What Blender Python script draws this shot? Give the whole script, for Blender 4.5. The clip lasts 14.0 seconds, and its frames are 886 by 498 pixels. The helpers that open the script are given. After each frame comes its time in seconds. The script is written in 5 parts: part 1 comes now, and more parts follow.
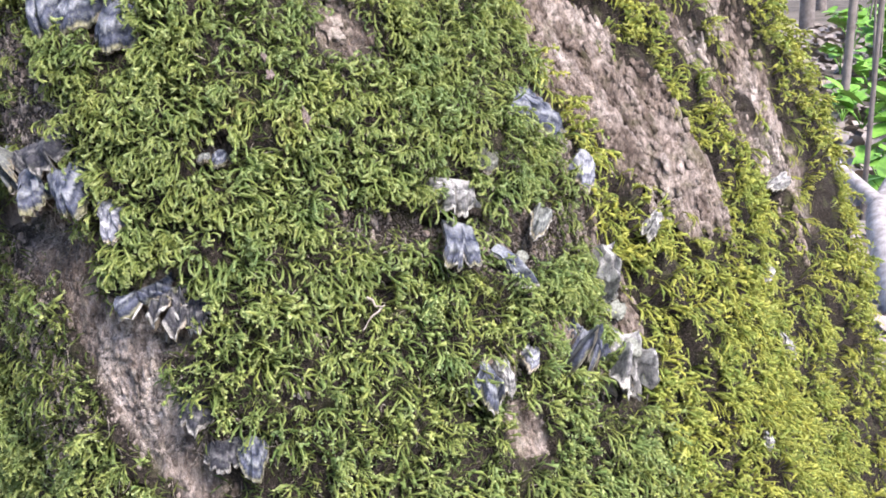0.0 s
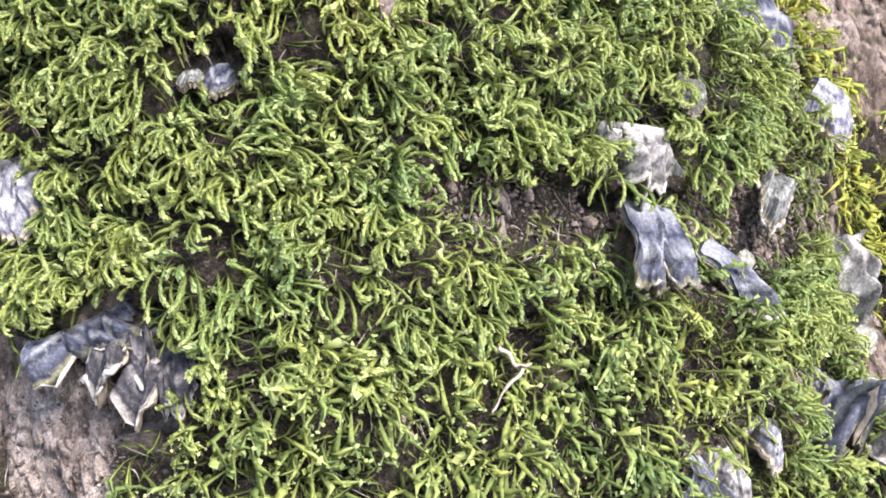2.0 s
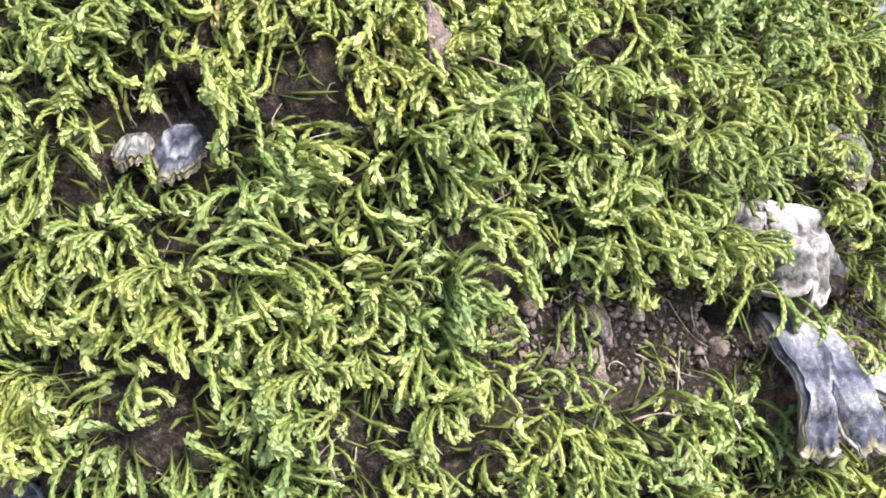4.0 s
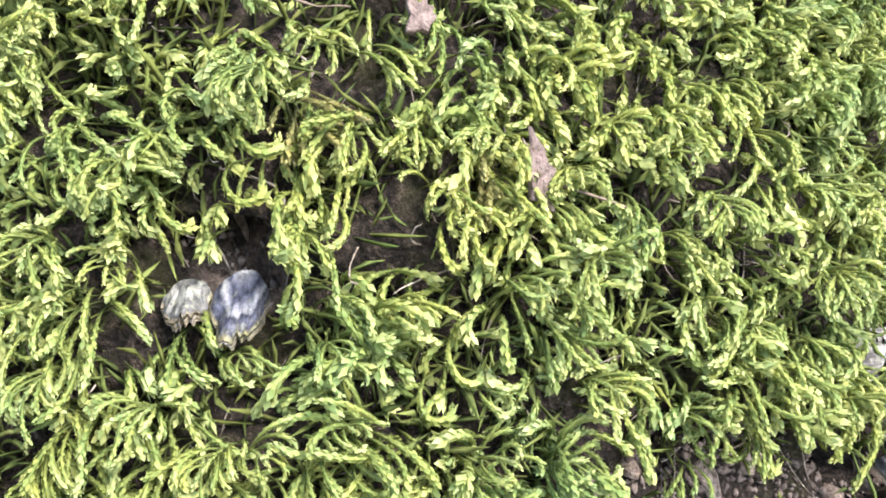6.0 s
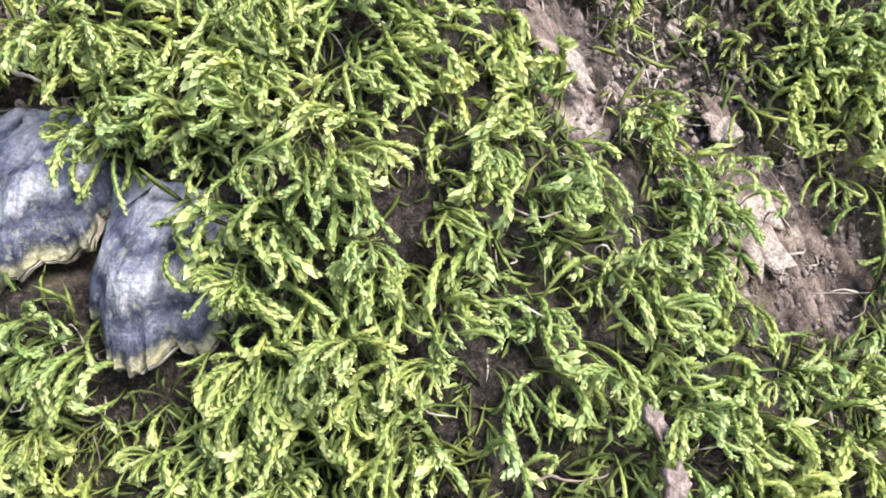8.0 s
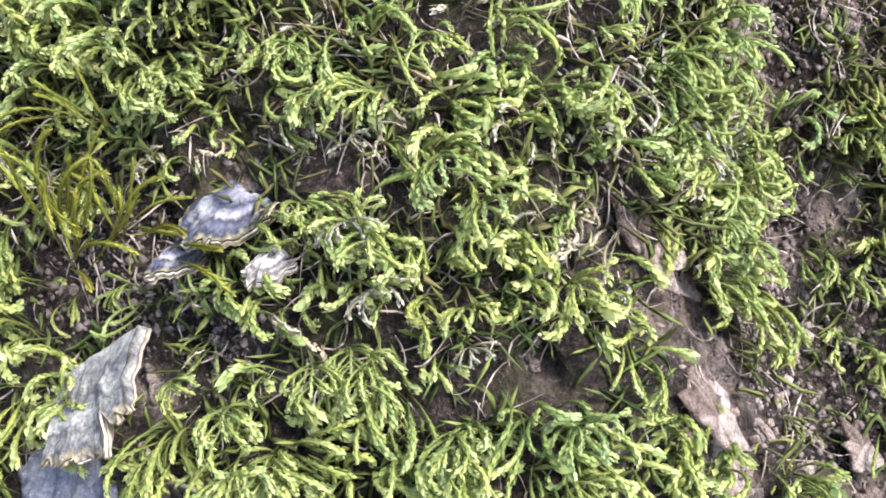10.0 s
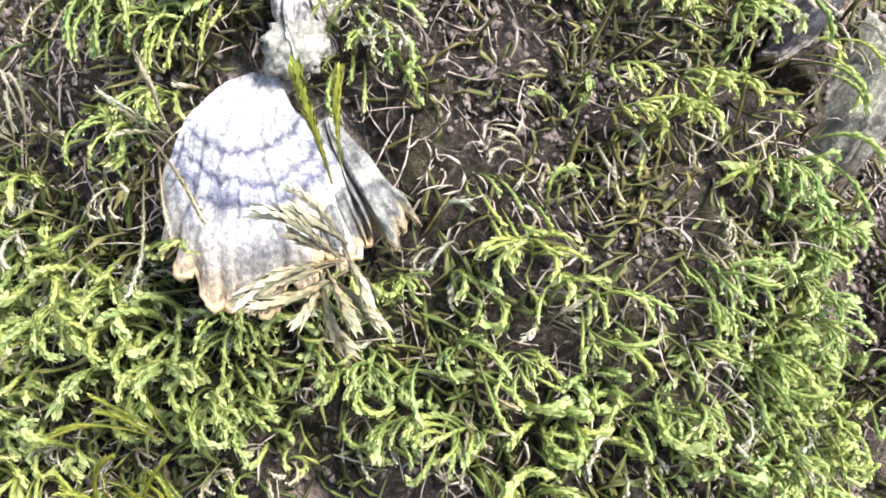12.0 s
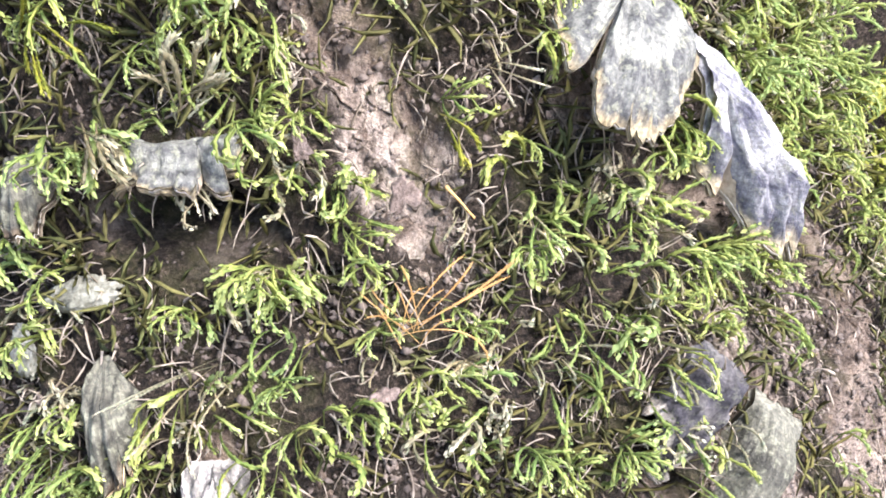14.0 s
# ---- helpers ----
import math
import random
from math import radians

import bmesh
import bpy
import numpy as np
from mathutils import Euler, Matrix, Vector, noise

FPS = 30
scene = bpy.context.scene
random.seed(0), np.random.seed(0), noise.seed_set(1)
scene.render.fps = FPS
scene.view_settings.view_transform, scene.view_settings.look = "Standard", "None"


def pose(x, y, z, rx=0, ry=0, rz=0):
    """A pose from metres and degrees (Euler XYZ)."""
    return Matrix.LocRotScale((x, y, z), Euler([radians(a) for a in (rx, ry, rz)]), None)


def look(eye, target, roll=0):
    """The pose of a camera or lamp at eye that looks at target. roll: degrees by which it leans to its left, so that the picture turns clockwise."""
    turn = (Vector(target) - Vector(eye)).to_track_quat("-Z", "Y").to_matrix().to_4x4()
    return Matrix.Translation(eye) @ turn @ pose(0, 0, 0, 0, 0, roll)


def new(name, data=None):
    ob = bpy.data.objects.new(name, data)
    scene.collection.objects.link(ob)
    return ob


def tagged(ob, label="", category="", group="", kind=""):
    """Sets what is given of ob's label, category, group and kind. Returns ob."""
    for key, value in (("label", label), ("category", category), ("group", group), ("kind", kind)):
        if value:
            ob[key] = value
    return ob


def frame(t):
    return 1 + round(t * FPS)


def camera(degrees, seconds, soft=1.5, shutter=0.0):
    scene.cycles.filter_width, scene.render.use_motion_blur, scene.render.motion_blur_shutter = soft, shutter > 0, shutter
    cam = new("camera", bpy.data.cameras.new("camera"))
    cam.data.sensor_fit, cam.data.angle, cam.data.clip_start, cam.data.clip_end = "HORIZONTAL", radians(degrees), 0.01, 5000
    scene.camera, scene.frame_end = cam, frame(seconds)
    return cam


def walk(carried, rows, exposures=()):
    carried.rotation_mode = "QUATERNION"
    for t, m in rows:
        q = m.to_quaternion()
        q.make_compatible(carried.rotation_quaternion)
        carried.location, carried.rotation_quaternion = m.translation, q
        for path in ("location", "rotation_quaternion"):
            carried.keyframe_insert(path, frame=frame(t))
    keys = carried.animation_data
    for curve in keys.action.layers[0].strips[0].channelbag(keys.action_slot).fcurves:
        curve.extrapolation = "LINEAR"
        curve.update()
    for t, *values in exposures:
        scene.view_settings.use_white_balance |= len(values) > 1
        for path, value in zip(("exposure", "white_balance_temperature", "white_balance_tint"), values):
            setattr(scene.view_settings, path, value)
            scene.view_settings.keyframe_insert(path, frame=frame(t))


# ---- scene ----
# ---- the camera and its walk ----
cam = camera(53.4, 14.0, soft=1.8)
PATH = [
    (0.0, 0.0049, 0.0028, 0.7502, 75.05, 0.15, 1.00),
    (0.5, -0.0071, 0.0666, 0.7315, 72.65, 1.17, 2.24),
    (1.0, -0.0136, 0.1189, 0.7235, 71.59, 0.71, 2.58),
    (1.5, -0.0206, 0.1571, 0.7138, 71.33, 0.40, 2.64),
    (2.0, -0.0396, 0.1841, 0.7154, 71.79, -0.04, 2.68),
    (2.5, -0.0438, 0.2059, 0.7161, 71.78, -0.56, 2.76),
    (3.0, -0.0493, 0.2258, 0.7180, 71.42, -0.73, 2.67),
    (3.2, -0.0502, 0.2342, 0.7168, 71.26, -0.69, 2.71),
    (5.3, -0.0625, 0.2814, 0.7180, 72.19, -0.93, 3.37),
    (5.5, -0.0626, 0.2830, 0.7220, 71.81, -0.96, 3.45),
    (6.0, -0.0695, 0.2829, 0.7314, 71.71, -1.21, 3.22),
    (6.5, -0.0881, 0.2848, 0.7473, 71.53, -1.68, 2.08),
    (7.0, -0.1058, 0.2889, 0.7650, 70.26, -2.01, 0.98),
    (7.5, -0.1084, 0.2938, 0.7799, 69.72, -1.57, 1.11),
    (8.0, -0.1094, 0.2999, 0.7948, 69.01, -1.36, 1.31),
    (8.5, -0.1185, 0.3073, 0.8145, 67.87, -1.18, 0.91),
    (9.0, -0.1272, 0.3127, 0.8279, 66.92, -1.43, 0.71),
    (9.2, -0.1289, 0.3159, 0.8357, 66.12, -1.55, 0.82),
    (11.3, -0.1534, 0.3447, 0.8742, 66.08, -2.79, -0.73),
    (11.5, -0.1536, 0.3471, 0.8803, 65.60, -2.94, -0.71),
    (12.0, -0.1563, 0.3544, 0.8948, 64.96, -2.90, -1.00),
    (12.5, -0.1554, 0.3597, 0.9128, 63.94, -3.06, -0.85),
    (13.0, -0.1541, 0.3655, 0.9287, 63.17, -2.90, -0.97),
    (13.5, -0.1487, 0.3725, 0.9501, 62.05, -2.65, -0.90),
    (14.0, -0.1430, 0.3794, 0.9713, 61.03, -2.36, -0.82),
]
EXPOSURES = [(0.0, 1.0, 6000, 23), (1.5, 1.2, 6050, 24), (3.0, 1.27, 6200, 23), (6.0, 1.52, 6250, 20), (7.5, 1.46, 6200, 19), (9.0, 1.3, 6000, 25), (11.5, 1.66, 6150, 23), (12.5, 1.38, 6300, 20), (14.0, 1.56, 6150, 22)]
walk(cam, [(t, pose(x, y, z, rx, ry, rz)) for t, x, y, z, rx, ry, rz in PATH], EXPOSURES)

# ---- light: bright overcast daylight in a leafless wood ----
world = bpy.data.worlds.new("world")
scene.world = world
world.use_nodes = True
wn = world.node_tree
sky = wn.nodes.new("ShaderNodeTexSky")
sky.sky_type = "NISHITA"
sky.sun_disc = False
sky.sun_elevation = radians(49)
sky.sun_rotation = radians(135)
wn.nodes["Background"].inputs["Strength"].default_value = 0.15
wn.links.new(sky.outputs[0], wn.nodes["Background"].inputs["Color"])
sun_data = bpy.data.lights.new("sun", "SUN")
sun_data.energy = 4.6
sun_data.angle = radians(24)
sun_data.color = (1.0, 0.95, 0.87)
sun = new("sun", sun_data)
sun.matrix_world = look((2.95, -2.95, 4.8), (0, 0, 0))


# ---- numeric tools ----
def hash01(ix, iy, iz):
    """A random number from 0 to 1 for each cell of a grid."""
    h = (ix * 374761393 + iy * 668265263 + iz * 2147483647 % 4294967291).astype(np.int64) & 0xFFFFFFFF
    h = ((h ^ (h >> 13)) * 1274126177) & 0xFFFFFFFF
    h = ((h ^ (h >> 15)) * 2246822519) & 0xFFFFFFFF
    return ((h ^ (h >> 16)) & 0xFFFF) / 65535.0


def vnoise(x, y, z=0.0):
    """Smooth value noise from -1 to 1, for arrays."""
    x, y, z = np.broadcast_arrays(np.asarray(x, float), np.asarray(y, float), np.asarray(z, float))
    i, j, k = np.floor(x).astype(np.int64), np.floor(y).astype(np.int64), np.floor(z).astype(np.int64)
    u, v, w = x - i, y - j, z - k
    u, v, w = u * u * (3 - 2 * u), v * v * (3 - 2 * v), w * w * (3 - 2 * w)
    total = 0
    for a in (0, 1):
        for b in (0, 1):
            for c in (0, 1):
                total = total + hash01(i + a, j + b, k + c) * (u if a else 1 - u) * (v if b else 1 - v) * (w if c else 1 - w)
    return 2 * total - 1


def fbm(x, y, z=0.0, octaves=4):
    total, gain = 0, 1.0
    for o in range(octaves):
        total = total + gain * vnoise(x * 2 ** o + 17.3 * o, y * 2 ** o - 9.1 * o, z * 2 ** o + 3.7 * o)
        gain *= 0.5
    return total / 1.6


def smooth(lo, hi, x):
    t = np.clip((x - lo) / (hi - lo), 0, 1)
    return t * t * (3 - 2 * t)


def make_mesh(name, verts, faces, material, smooth_faces=True, attributes=()):
    """A mesh from arrays; attributes: (name, value for each vertex)."""
    me = bpy.data.meshes.new(name)
    verts = np.asarray(verts, np.float32)
    if isinstance(faces, np.ndarray):
        n, k = faces.shape
        me.vertices.add(len(verts))
        me.vertices.foreach_set("co", verts.ravel())
        me.loops.add(n * k)
        me.loops.foreach_set("vertex_index", faces.astype(np.int32).ravel())
        me.polygons.add(n)
        me.polygons.foreach_set("loop_start", np.arange(0, n * k, k, dtype=np.int32))
        me.update(calc_edges=True)
    else:
        me.from_pydata(verts.tolist(), [], faces)
    for key, values in attributes:
        me.attributes.new(key, "FLOAT", "POINT").data.foreach_set("value", np.asarray(values, np.float32))
    if smooth_faces:
        me.polygons.foreach_set("use_smooth", np.ones(len(me.polygons), bool))
    me.materials.append(material)
    me.update()
    return me


def part_of(parent, name, me, label=""):
    ob = new(name, me)
    ob.parent = parent
    if label:
        ob["label"] = label
    return ob


def thing(name, label, category, group="", kind="", at=(0, 0, 0)):
    ob = new(name)
    ob.empty_display_size = 0.01
    ob.location = at
    return tagged(ob, label, category, group, kind)


# ---- the trunk's form: horizontal sections with two lobes, leaning back ----
C0 = (-0.0932, 0.7038)
LEAN_X, LEAN_Y = -0.3028, 0.2423


def radius(th, z):
    w = z - 0.7
    q = np.clip(w, -0.2, 0.2)
    base = 0.2458 - 0.1892 * q - 0.376 * q * q - 0.16 * np.minimum(w + 0.2, 0) - 0.04 * np.maximum(w - 0.2, 0)
    q2 = np.clip(w, -0.5, 0.45)
    base = base + 0.0623 * np.exp(-((th + 0.1315 - 0.4242 * q2) / 0.5205) ** 2)
    base = base + 0.11 * np.exp(-((th + 1.65) / 0.5) ** 2)
    base = base - 0.026 * np.exp(-((th - 0.17) / 0.10) ** 2 - ((z - 0.785) / 0.04) ** 2)
    base = base - 0.018 * np.exp(-((th - 0.60) / 0.16) ** 2 - ((z - 0.595) / 0.035) ** 2)
    return base + 0.134 * np.exp(-((th - 1.6858 + 0.806 * q2) / 0.3226) ** 2)


def on_trunk(th, z, h=0.0):
    """The place on the trunk at an angle (0 faces the viewer, more is to the right) and height, h above its mean face."""
    th, z = np.asarray(th, float), np.asarray(z, float)
    r = radius(th, z) + h
    return np.stack([C0[0] + LEAN_X * (z - 0.7) + r * np.sin(th), C0[1] + LEAN_Y * (z - 0.7) - r * np.cos(th), z + 0 * th], -1)


def trunk_frame(th, z):
    """Side (to the right), up along the face, and outward, at each place."""
    e = 1e-3
    side = on_trunk(th + e, z) - on_trunk(th - e, z)
    up = on_trunk(th, z + e) - on_trunk(th, z - e)
    out = np.cross(side, up)
    out /= np.linalg.norm(out, axis=-1, keepdims=True)
    up /= np.linalg.norm(up, axis=-1, keepdims=True)
    side = np.cross(up, out)
    return side, up, out


# ---- where the bark lies bare ----
BARE = []


def bare(th, z, a, b, turn, amount):
    """A bare patch: half sizes a and b in metres, a turned by so many degrees from level; amount 1 is wholly bare."""
    BARE.append((th, z, a, b, radians(turn), amount))


bare(-0.262, 0.600, 0.082, 0.020, -64, 1.00)
bare(-0.425, 0.646, 0.034, 0.022, 0, 0.90)
bare(-0.396, 0.706, 0.039, 0.044, 0, 0.75)
bare(-0.509, 0.583, 0.048, 0.063, 0, 0.55)
bare(0.211, 0.742, 0.014, 0.014, 0, 0.90)
bare(0.902, 0.721, 0.136, 0.057, -60, 0.97)
bare(1.347, 0.709, 0.083, 0.010, -66, 0.80)
bare(1.410, 0.676, 0.094, 0.008, -70, 0.80)
bare(1.083, 0.663, 0.073, 0.025, -65, 0.95)
bare(0.716, 0.748, 0.028, 0.024, 0, 0.70)
bare(1.430, 0.736, 0.051, 0.015, -70, 0.60)
bare(1.490, 0.678, 0.126, 0.011, -72, 0.90)
bare(1.487, 0.587, 0.038, 0.008, -75, 0.70)
bare(0.187, 0.654, 0.021, 0.010, 0, 0.75)
bare(0.570, 0.639, 0.026, 0.015, 0, 0.60)
bare(0.683, 0.589, 0.020, 0.018, 0, 0.70)
bare(0.309, 0.554, 0.013, 0.017, 0, 0.95)
bare(0.025, 0.610, 0.009, 0.006, 0, 0.70)
bare(-0.020, 0.593, 0.011, 0.006, 0, 0.60)
bare(-0.110, 0.566, 0.024, 0.015, 0, 0.70)
bare(0.529, 0.557, 0.026, 0.011, 0, 0.80)
bare(0.179, 0.743, 0.009, 0.014, 0, 0.95)
bare(0.208, 0.729, 0.008, 0.005, 0, 0.80)
bare(0.089, 0.763, 0.005, 0.004, 0, 0.70)
bare(0.081, 0.787, 0.032, 0.006, -58, 0.95)
bare(0.172, 0.786, 0.013, 0.016, 0, 0.85)
bare(0.181, 0.750, 0.010, 0.020, 0, 0.85)
bare(0.224, 0.801, 0.013, 0.012, 0, 0.85)
bare(0.247, 0.769, 0.007, 0.018, 0, 0.75)
bare(-0.233, 0.791, 0.024, 0.013, 0, 0.80)
bare(-0.014, 0.788, 0.003, 0.003, 0, 0.80)
bare(0.000, 0.859, 0.012, 0.005, 0, 0.55)
bare(0.201, 0.836, 0.012, 0.024, 0, 0.90)
bare(-0.211, 0.860, 0.011, 0.007, 0, 0.50)
bare(-0.127, 0.815, 0.011, 0.004, 0, 0.85)
bare(-0.247, 0.808, 0.015, 0.007, 0, 0.70)
bare(0.175, 0.818, 0.008, 0.030, 0, 0.90)
bare(0.040, 0.932, 0.013, 0.010, -60, 0.90)
bare(0.056, 0.916, 0.011, 0.010, 0, 0.90)
bare(0.129, 0.923, 0.013, 0.011, 0, 0.60)
bare(0.402, 0.868, 0.022, 0.043, 0, 0.90)
bare(-0.088, 0.907, 0.015, 0.005, 0, 0.95)
bare(-0.217, 0.893, 0.011, 0.006, 0, 0.80)
bare(0.289, 0.907, 0.015, 0.012, 0, 0.85)
bare(-0.101, 0.889, 0.014, 0.006, 0, 0.70)
bare(0.067, 0.900, 0.009, 0.010, 0, 0.75)
bare(-0.002, 0.895, 0.011, 0.007, 0, 0.60)
bare(-0.103, 0.929, 0.018, 0.008, 0, 0.70)
bare(-0.276, 0.865, 0.017, 0.018, 0, 0.80)
bare(-0.008, 0.872, 0.013, 0.007, 0, 0.80)
bare(0.040, 0.849, 0.011, 0.008, 0, 0.65)
bare(0.059, 0.866, 0.008, 0.007, 0, 0.60)
bare(0.270, 0.858, 0.010, 0.042, 0, 0.90)
bare(0.412, 0.639, 0.035, 0.016, 0, 0.75)
bare(0.160, 0.657, 0.022, 0.008, 0, 0.60)
bare(0.649, 0.587, 0.021, 0.018, 0, 0.80)
bare(0.296, 0.582, 0.012, 0.012, 0, 0.60)
bare(0.158, 0.770, 0.012, 0.017, 0, 0.60)
bare(0.032, 0.931, 0.0126, 0.0063, -62, 1.00)
bare(0.043, 0.911, 0.0131, 0.0074, -62, 1.00)
bare(0.350, 0.869, 0.0188, 0.0188, 0, 0.85)
bare(0.086, 0.771, 0.0073, 0.0132, 0, 1.00)
bare(0.200, 0.746, 0.0090, 0.0169, 0, 1.00)
bare(0.069, 0.794, 0.0062, 0.0105, 0, 0.95)
bare(0.171, 0.775, 0.0124, 0.0236, 0, 0.80)
bare(-0.039, 0.692, 0.009, 0.006, 0, 0.70)
bare(0.157, 0.657, 0.0224, 0.0100, 0, 0.60)
bare(-0.203, 0.618, 0.0262, 0.0146, 0, 1.00)
bare(-0.226, 0.583, 0.0412, 0.0187, -64, 1.00)
# beneath the bracket fungi
bare(-0.288, 0.753, 0.014, 0.011, -79, 1.00)
bare(-0.212, 0.754, 0.013, 0.013, -116, 1.00)
bare(-0.153, 0.746, 0.013, 0.013, -119, 1.00)
bare(-0.237, 0.779, 0.008, 0.007, -62, 1.00)
bare(-0.335, 0.686, 0.010, 0.015, -46, 1.00)
bare(-0.275, 0.673, 0.011, 0.010, -55, 1.00)
bare(-0.427, 0.678, 0.016, 0.006, -31, 1.00)
bare(-0.359, 0.670, 0.013, 0.007, -70, 1.00)
bare(-0.218, 0.662, 0.009, 0.006, -91, 1.00)
bare(-0.179, 0.631, 0.006, 0.015, -30, 1.00)
bare(-0.116, 0.627, 0.005, 0.008, -51, 1.00)
bare(-0.141, 0.631, 0.005, 0.008, -36, 1.00)
bare(-0.156, 0.585, 0.006, 0.010, -115, 1.00)
bare(-0.090, 0.566, 0.008, 0.006, -84, 1.00)
bare(-0.131, 0.566, 0.006, 0.007, -83, 1.00)
bare(0.299, 0.666, 0.009, 0.012, -106, 1.00)
bare(0.270, 0.643, 0.013, 0.007, -118, 1.00)
bare(0.374, 0.630, 0.013, 0.005, -52, 1.00)
bare(0.450, 0.648, 0.013, 0.005, -154, 1.00)
bare(0.618, 0.669, 0.014, 0.007, -139, 1.00)
bare(0.636, 0.613, 0.013, 0.007, -110, 1.00)
bare(0.461, 0.584, 0.017, 0.015, -166, 1.00)
bare(0.594, 0.570, 0.015, 0.010, -148, 1.00)
bare(0.346, 0.590, 0.007, 0.005, -163, 1.00)
bare(0.255, 0.583, 0.010, 0.008, -106, 1.00)
bare(0.292, 0.586, 0.006, 0.004, -102, 1.00)
bare(0.589, 0.698, 0.019, 0.011, -33, 1.00)
bare(0.387, 0.678, 0.009, 0.006, -153, 1.00)
bare(-0.029, 0.689, 0.005, 0.003, -86, 1.00)
bare(-0.052, 0.690, 0.003, 0.003, -48, 1.00)
bare(-0.156, 0.807, 0.006, 0.004, -149, 1.00)
bare(-0.185, 0.801, 0.004, 0.002, -153, 1.00)
bare(-0.140, 0.801, 0.005, 0.002, -147, 1.00)
bare(-0.136, 0.853, 0.012, 0.013, -104, 1.00)
bare(-0.093, 0.852, 0.009, 0.006, -69, 1.00)
bare(-0.101, 0.874, 0.005, 0.004, -97, 1.00)
bare(-0.152, 0.881, 0.008, 0.004, -78, 1.00)
bare(0.237, 0.861, 0.017, 0.007, -152, 1.00)
bare(0.217, 0.874, 0.012, 0.006, -157, 1.00)
bare(0.206, 0.931, 0.016, 0.011, -129, 1.00)
bare(0.293, 0.917, 0.018, 0.005, -69, 1.00)
bare(-0.171, 0.912, 0.006, 0.004, -44, 1.00)
bare(-0.060, 0.919, 0.004, 0.008, -74, 1.00)


HOLLOWS = []


def hollow(th, z, a, b, turn, depth):
    """A dark hollow in the bark, so many metres deep."""
    HOLLOWS.append((th, z, a, b, radians(turn), depth))


hollow(-0.091, 0.907, 0.016, 0.0055, 0, 0.020)
hollow(0.270, 0.904, 0.012, 0.010, 0, 0.016)
hollow(0.170, 0.863, 0.010, 0.003, -28, 0.012)
hollow(-0.464, 0.650, 0.032, 0.012, 0, 0.010)
hollow(0.285, 0.653, 0.016, 0.004, 0, 0.008)
hollow(0.544, 0.556, 0.022, 0.008, 0, 0.008)
hollow(-0.110, 0.576, 0.013, 0.005, -30, 0.006)
hollow(0.556, 0.618, 0.011, 0.007, 0, 0.006)
hollow(-0.214, 0.896, 0.008, 0.005, 0, 0.010)
hollow(-0.208, 0.768, 0.005, 0.003, 0, 0.006)
hollow(-0.167, 0.748, 0.006, 0.001, 25, 0.006)
hollow(-0.113, 0.824, 0.005, 0.002, 0, 0.006)
hollow(-0.169, 0.610, 0.013, 0.005, 0, 0.011)
hollow(0.648, 0.605, 0.012, 0.010, 0, 0.008)
hollow(0.610, 0.561, 0.018, 0.008, 0, 0.008)


def hollowed(th, z):
    """How far the hollows sink the face there."""
    total = 0 * th
    for bt, bz, a, b, turn, depth in HOLLOWS:
        dx, dz = (th - bt) * 0.29, z - bz
        u, v = dx * math.cos(turn) + dz * math.sin(turn), -dx * math.sin(turn) + dz * math.cos(turn)
        total = np.maximum(total, depth * (1 - smooth(0.55, 1.15, np.sqrt((u / a) ** 2 + (v / b) ** 2) + 0.2 * vnoise(dx * 300, dz * 300))))
    return total


def moss_cover(th, z):
    """How thickly moss covers the bark there, 0 to 1."""
    th, z = np.asarray(th, float), np.asarray(z, float)
    s = th * 0.29
    ragged = 0.35 * fbm(s * 70, z * 70, 1.5, 3)
    cover = np.ones_like(s)
    for bt, bz, a, b, turn, amount in BARE:
        dx, dz = (th - bt) * 0.29, z - bz
        u, v = dx * math.cos(turn) + dz * math.sin(turn), -dx * math.sin(turn) + dz * math.cos(turn)
        d = np.sqrt((u / a) ** 2 + (v / b) ** 2)
        cover = np.minimum(cover, 1 - amount * (1 - smooth(0.75, 1.2, d + ragged)))
    fade = smooth(0.22, 0.36, z) * (1 - smooth(1.02, 1.16, z)) * smooth(-1.4, -1.1, th) * (1 - smooth(2.25, 2.45, th))
    return cover * fade * (hollowed(th, z) < 0.003)


def cushion(s, z):
    """How far the peaty bed of the moss stands up, in mounds a few centimetres wide with narrow dips between them."""
    a = 1 - np.abs(vnoise(s * 30 + 1.1, z * 36 + 0.7, 21.0)) ** 0.8 * 1.5
    b = vnoise(s * 75, z * 85, 23.0)
    return (0.0035 + 0.0055 * (1 - a) + 0.0022 * b) * (1 - 0.6 * smooth(0.78, 0.84, z)) * (1 - 0.4 * smooth(0.55, 0.75, s / 0.29))


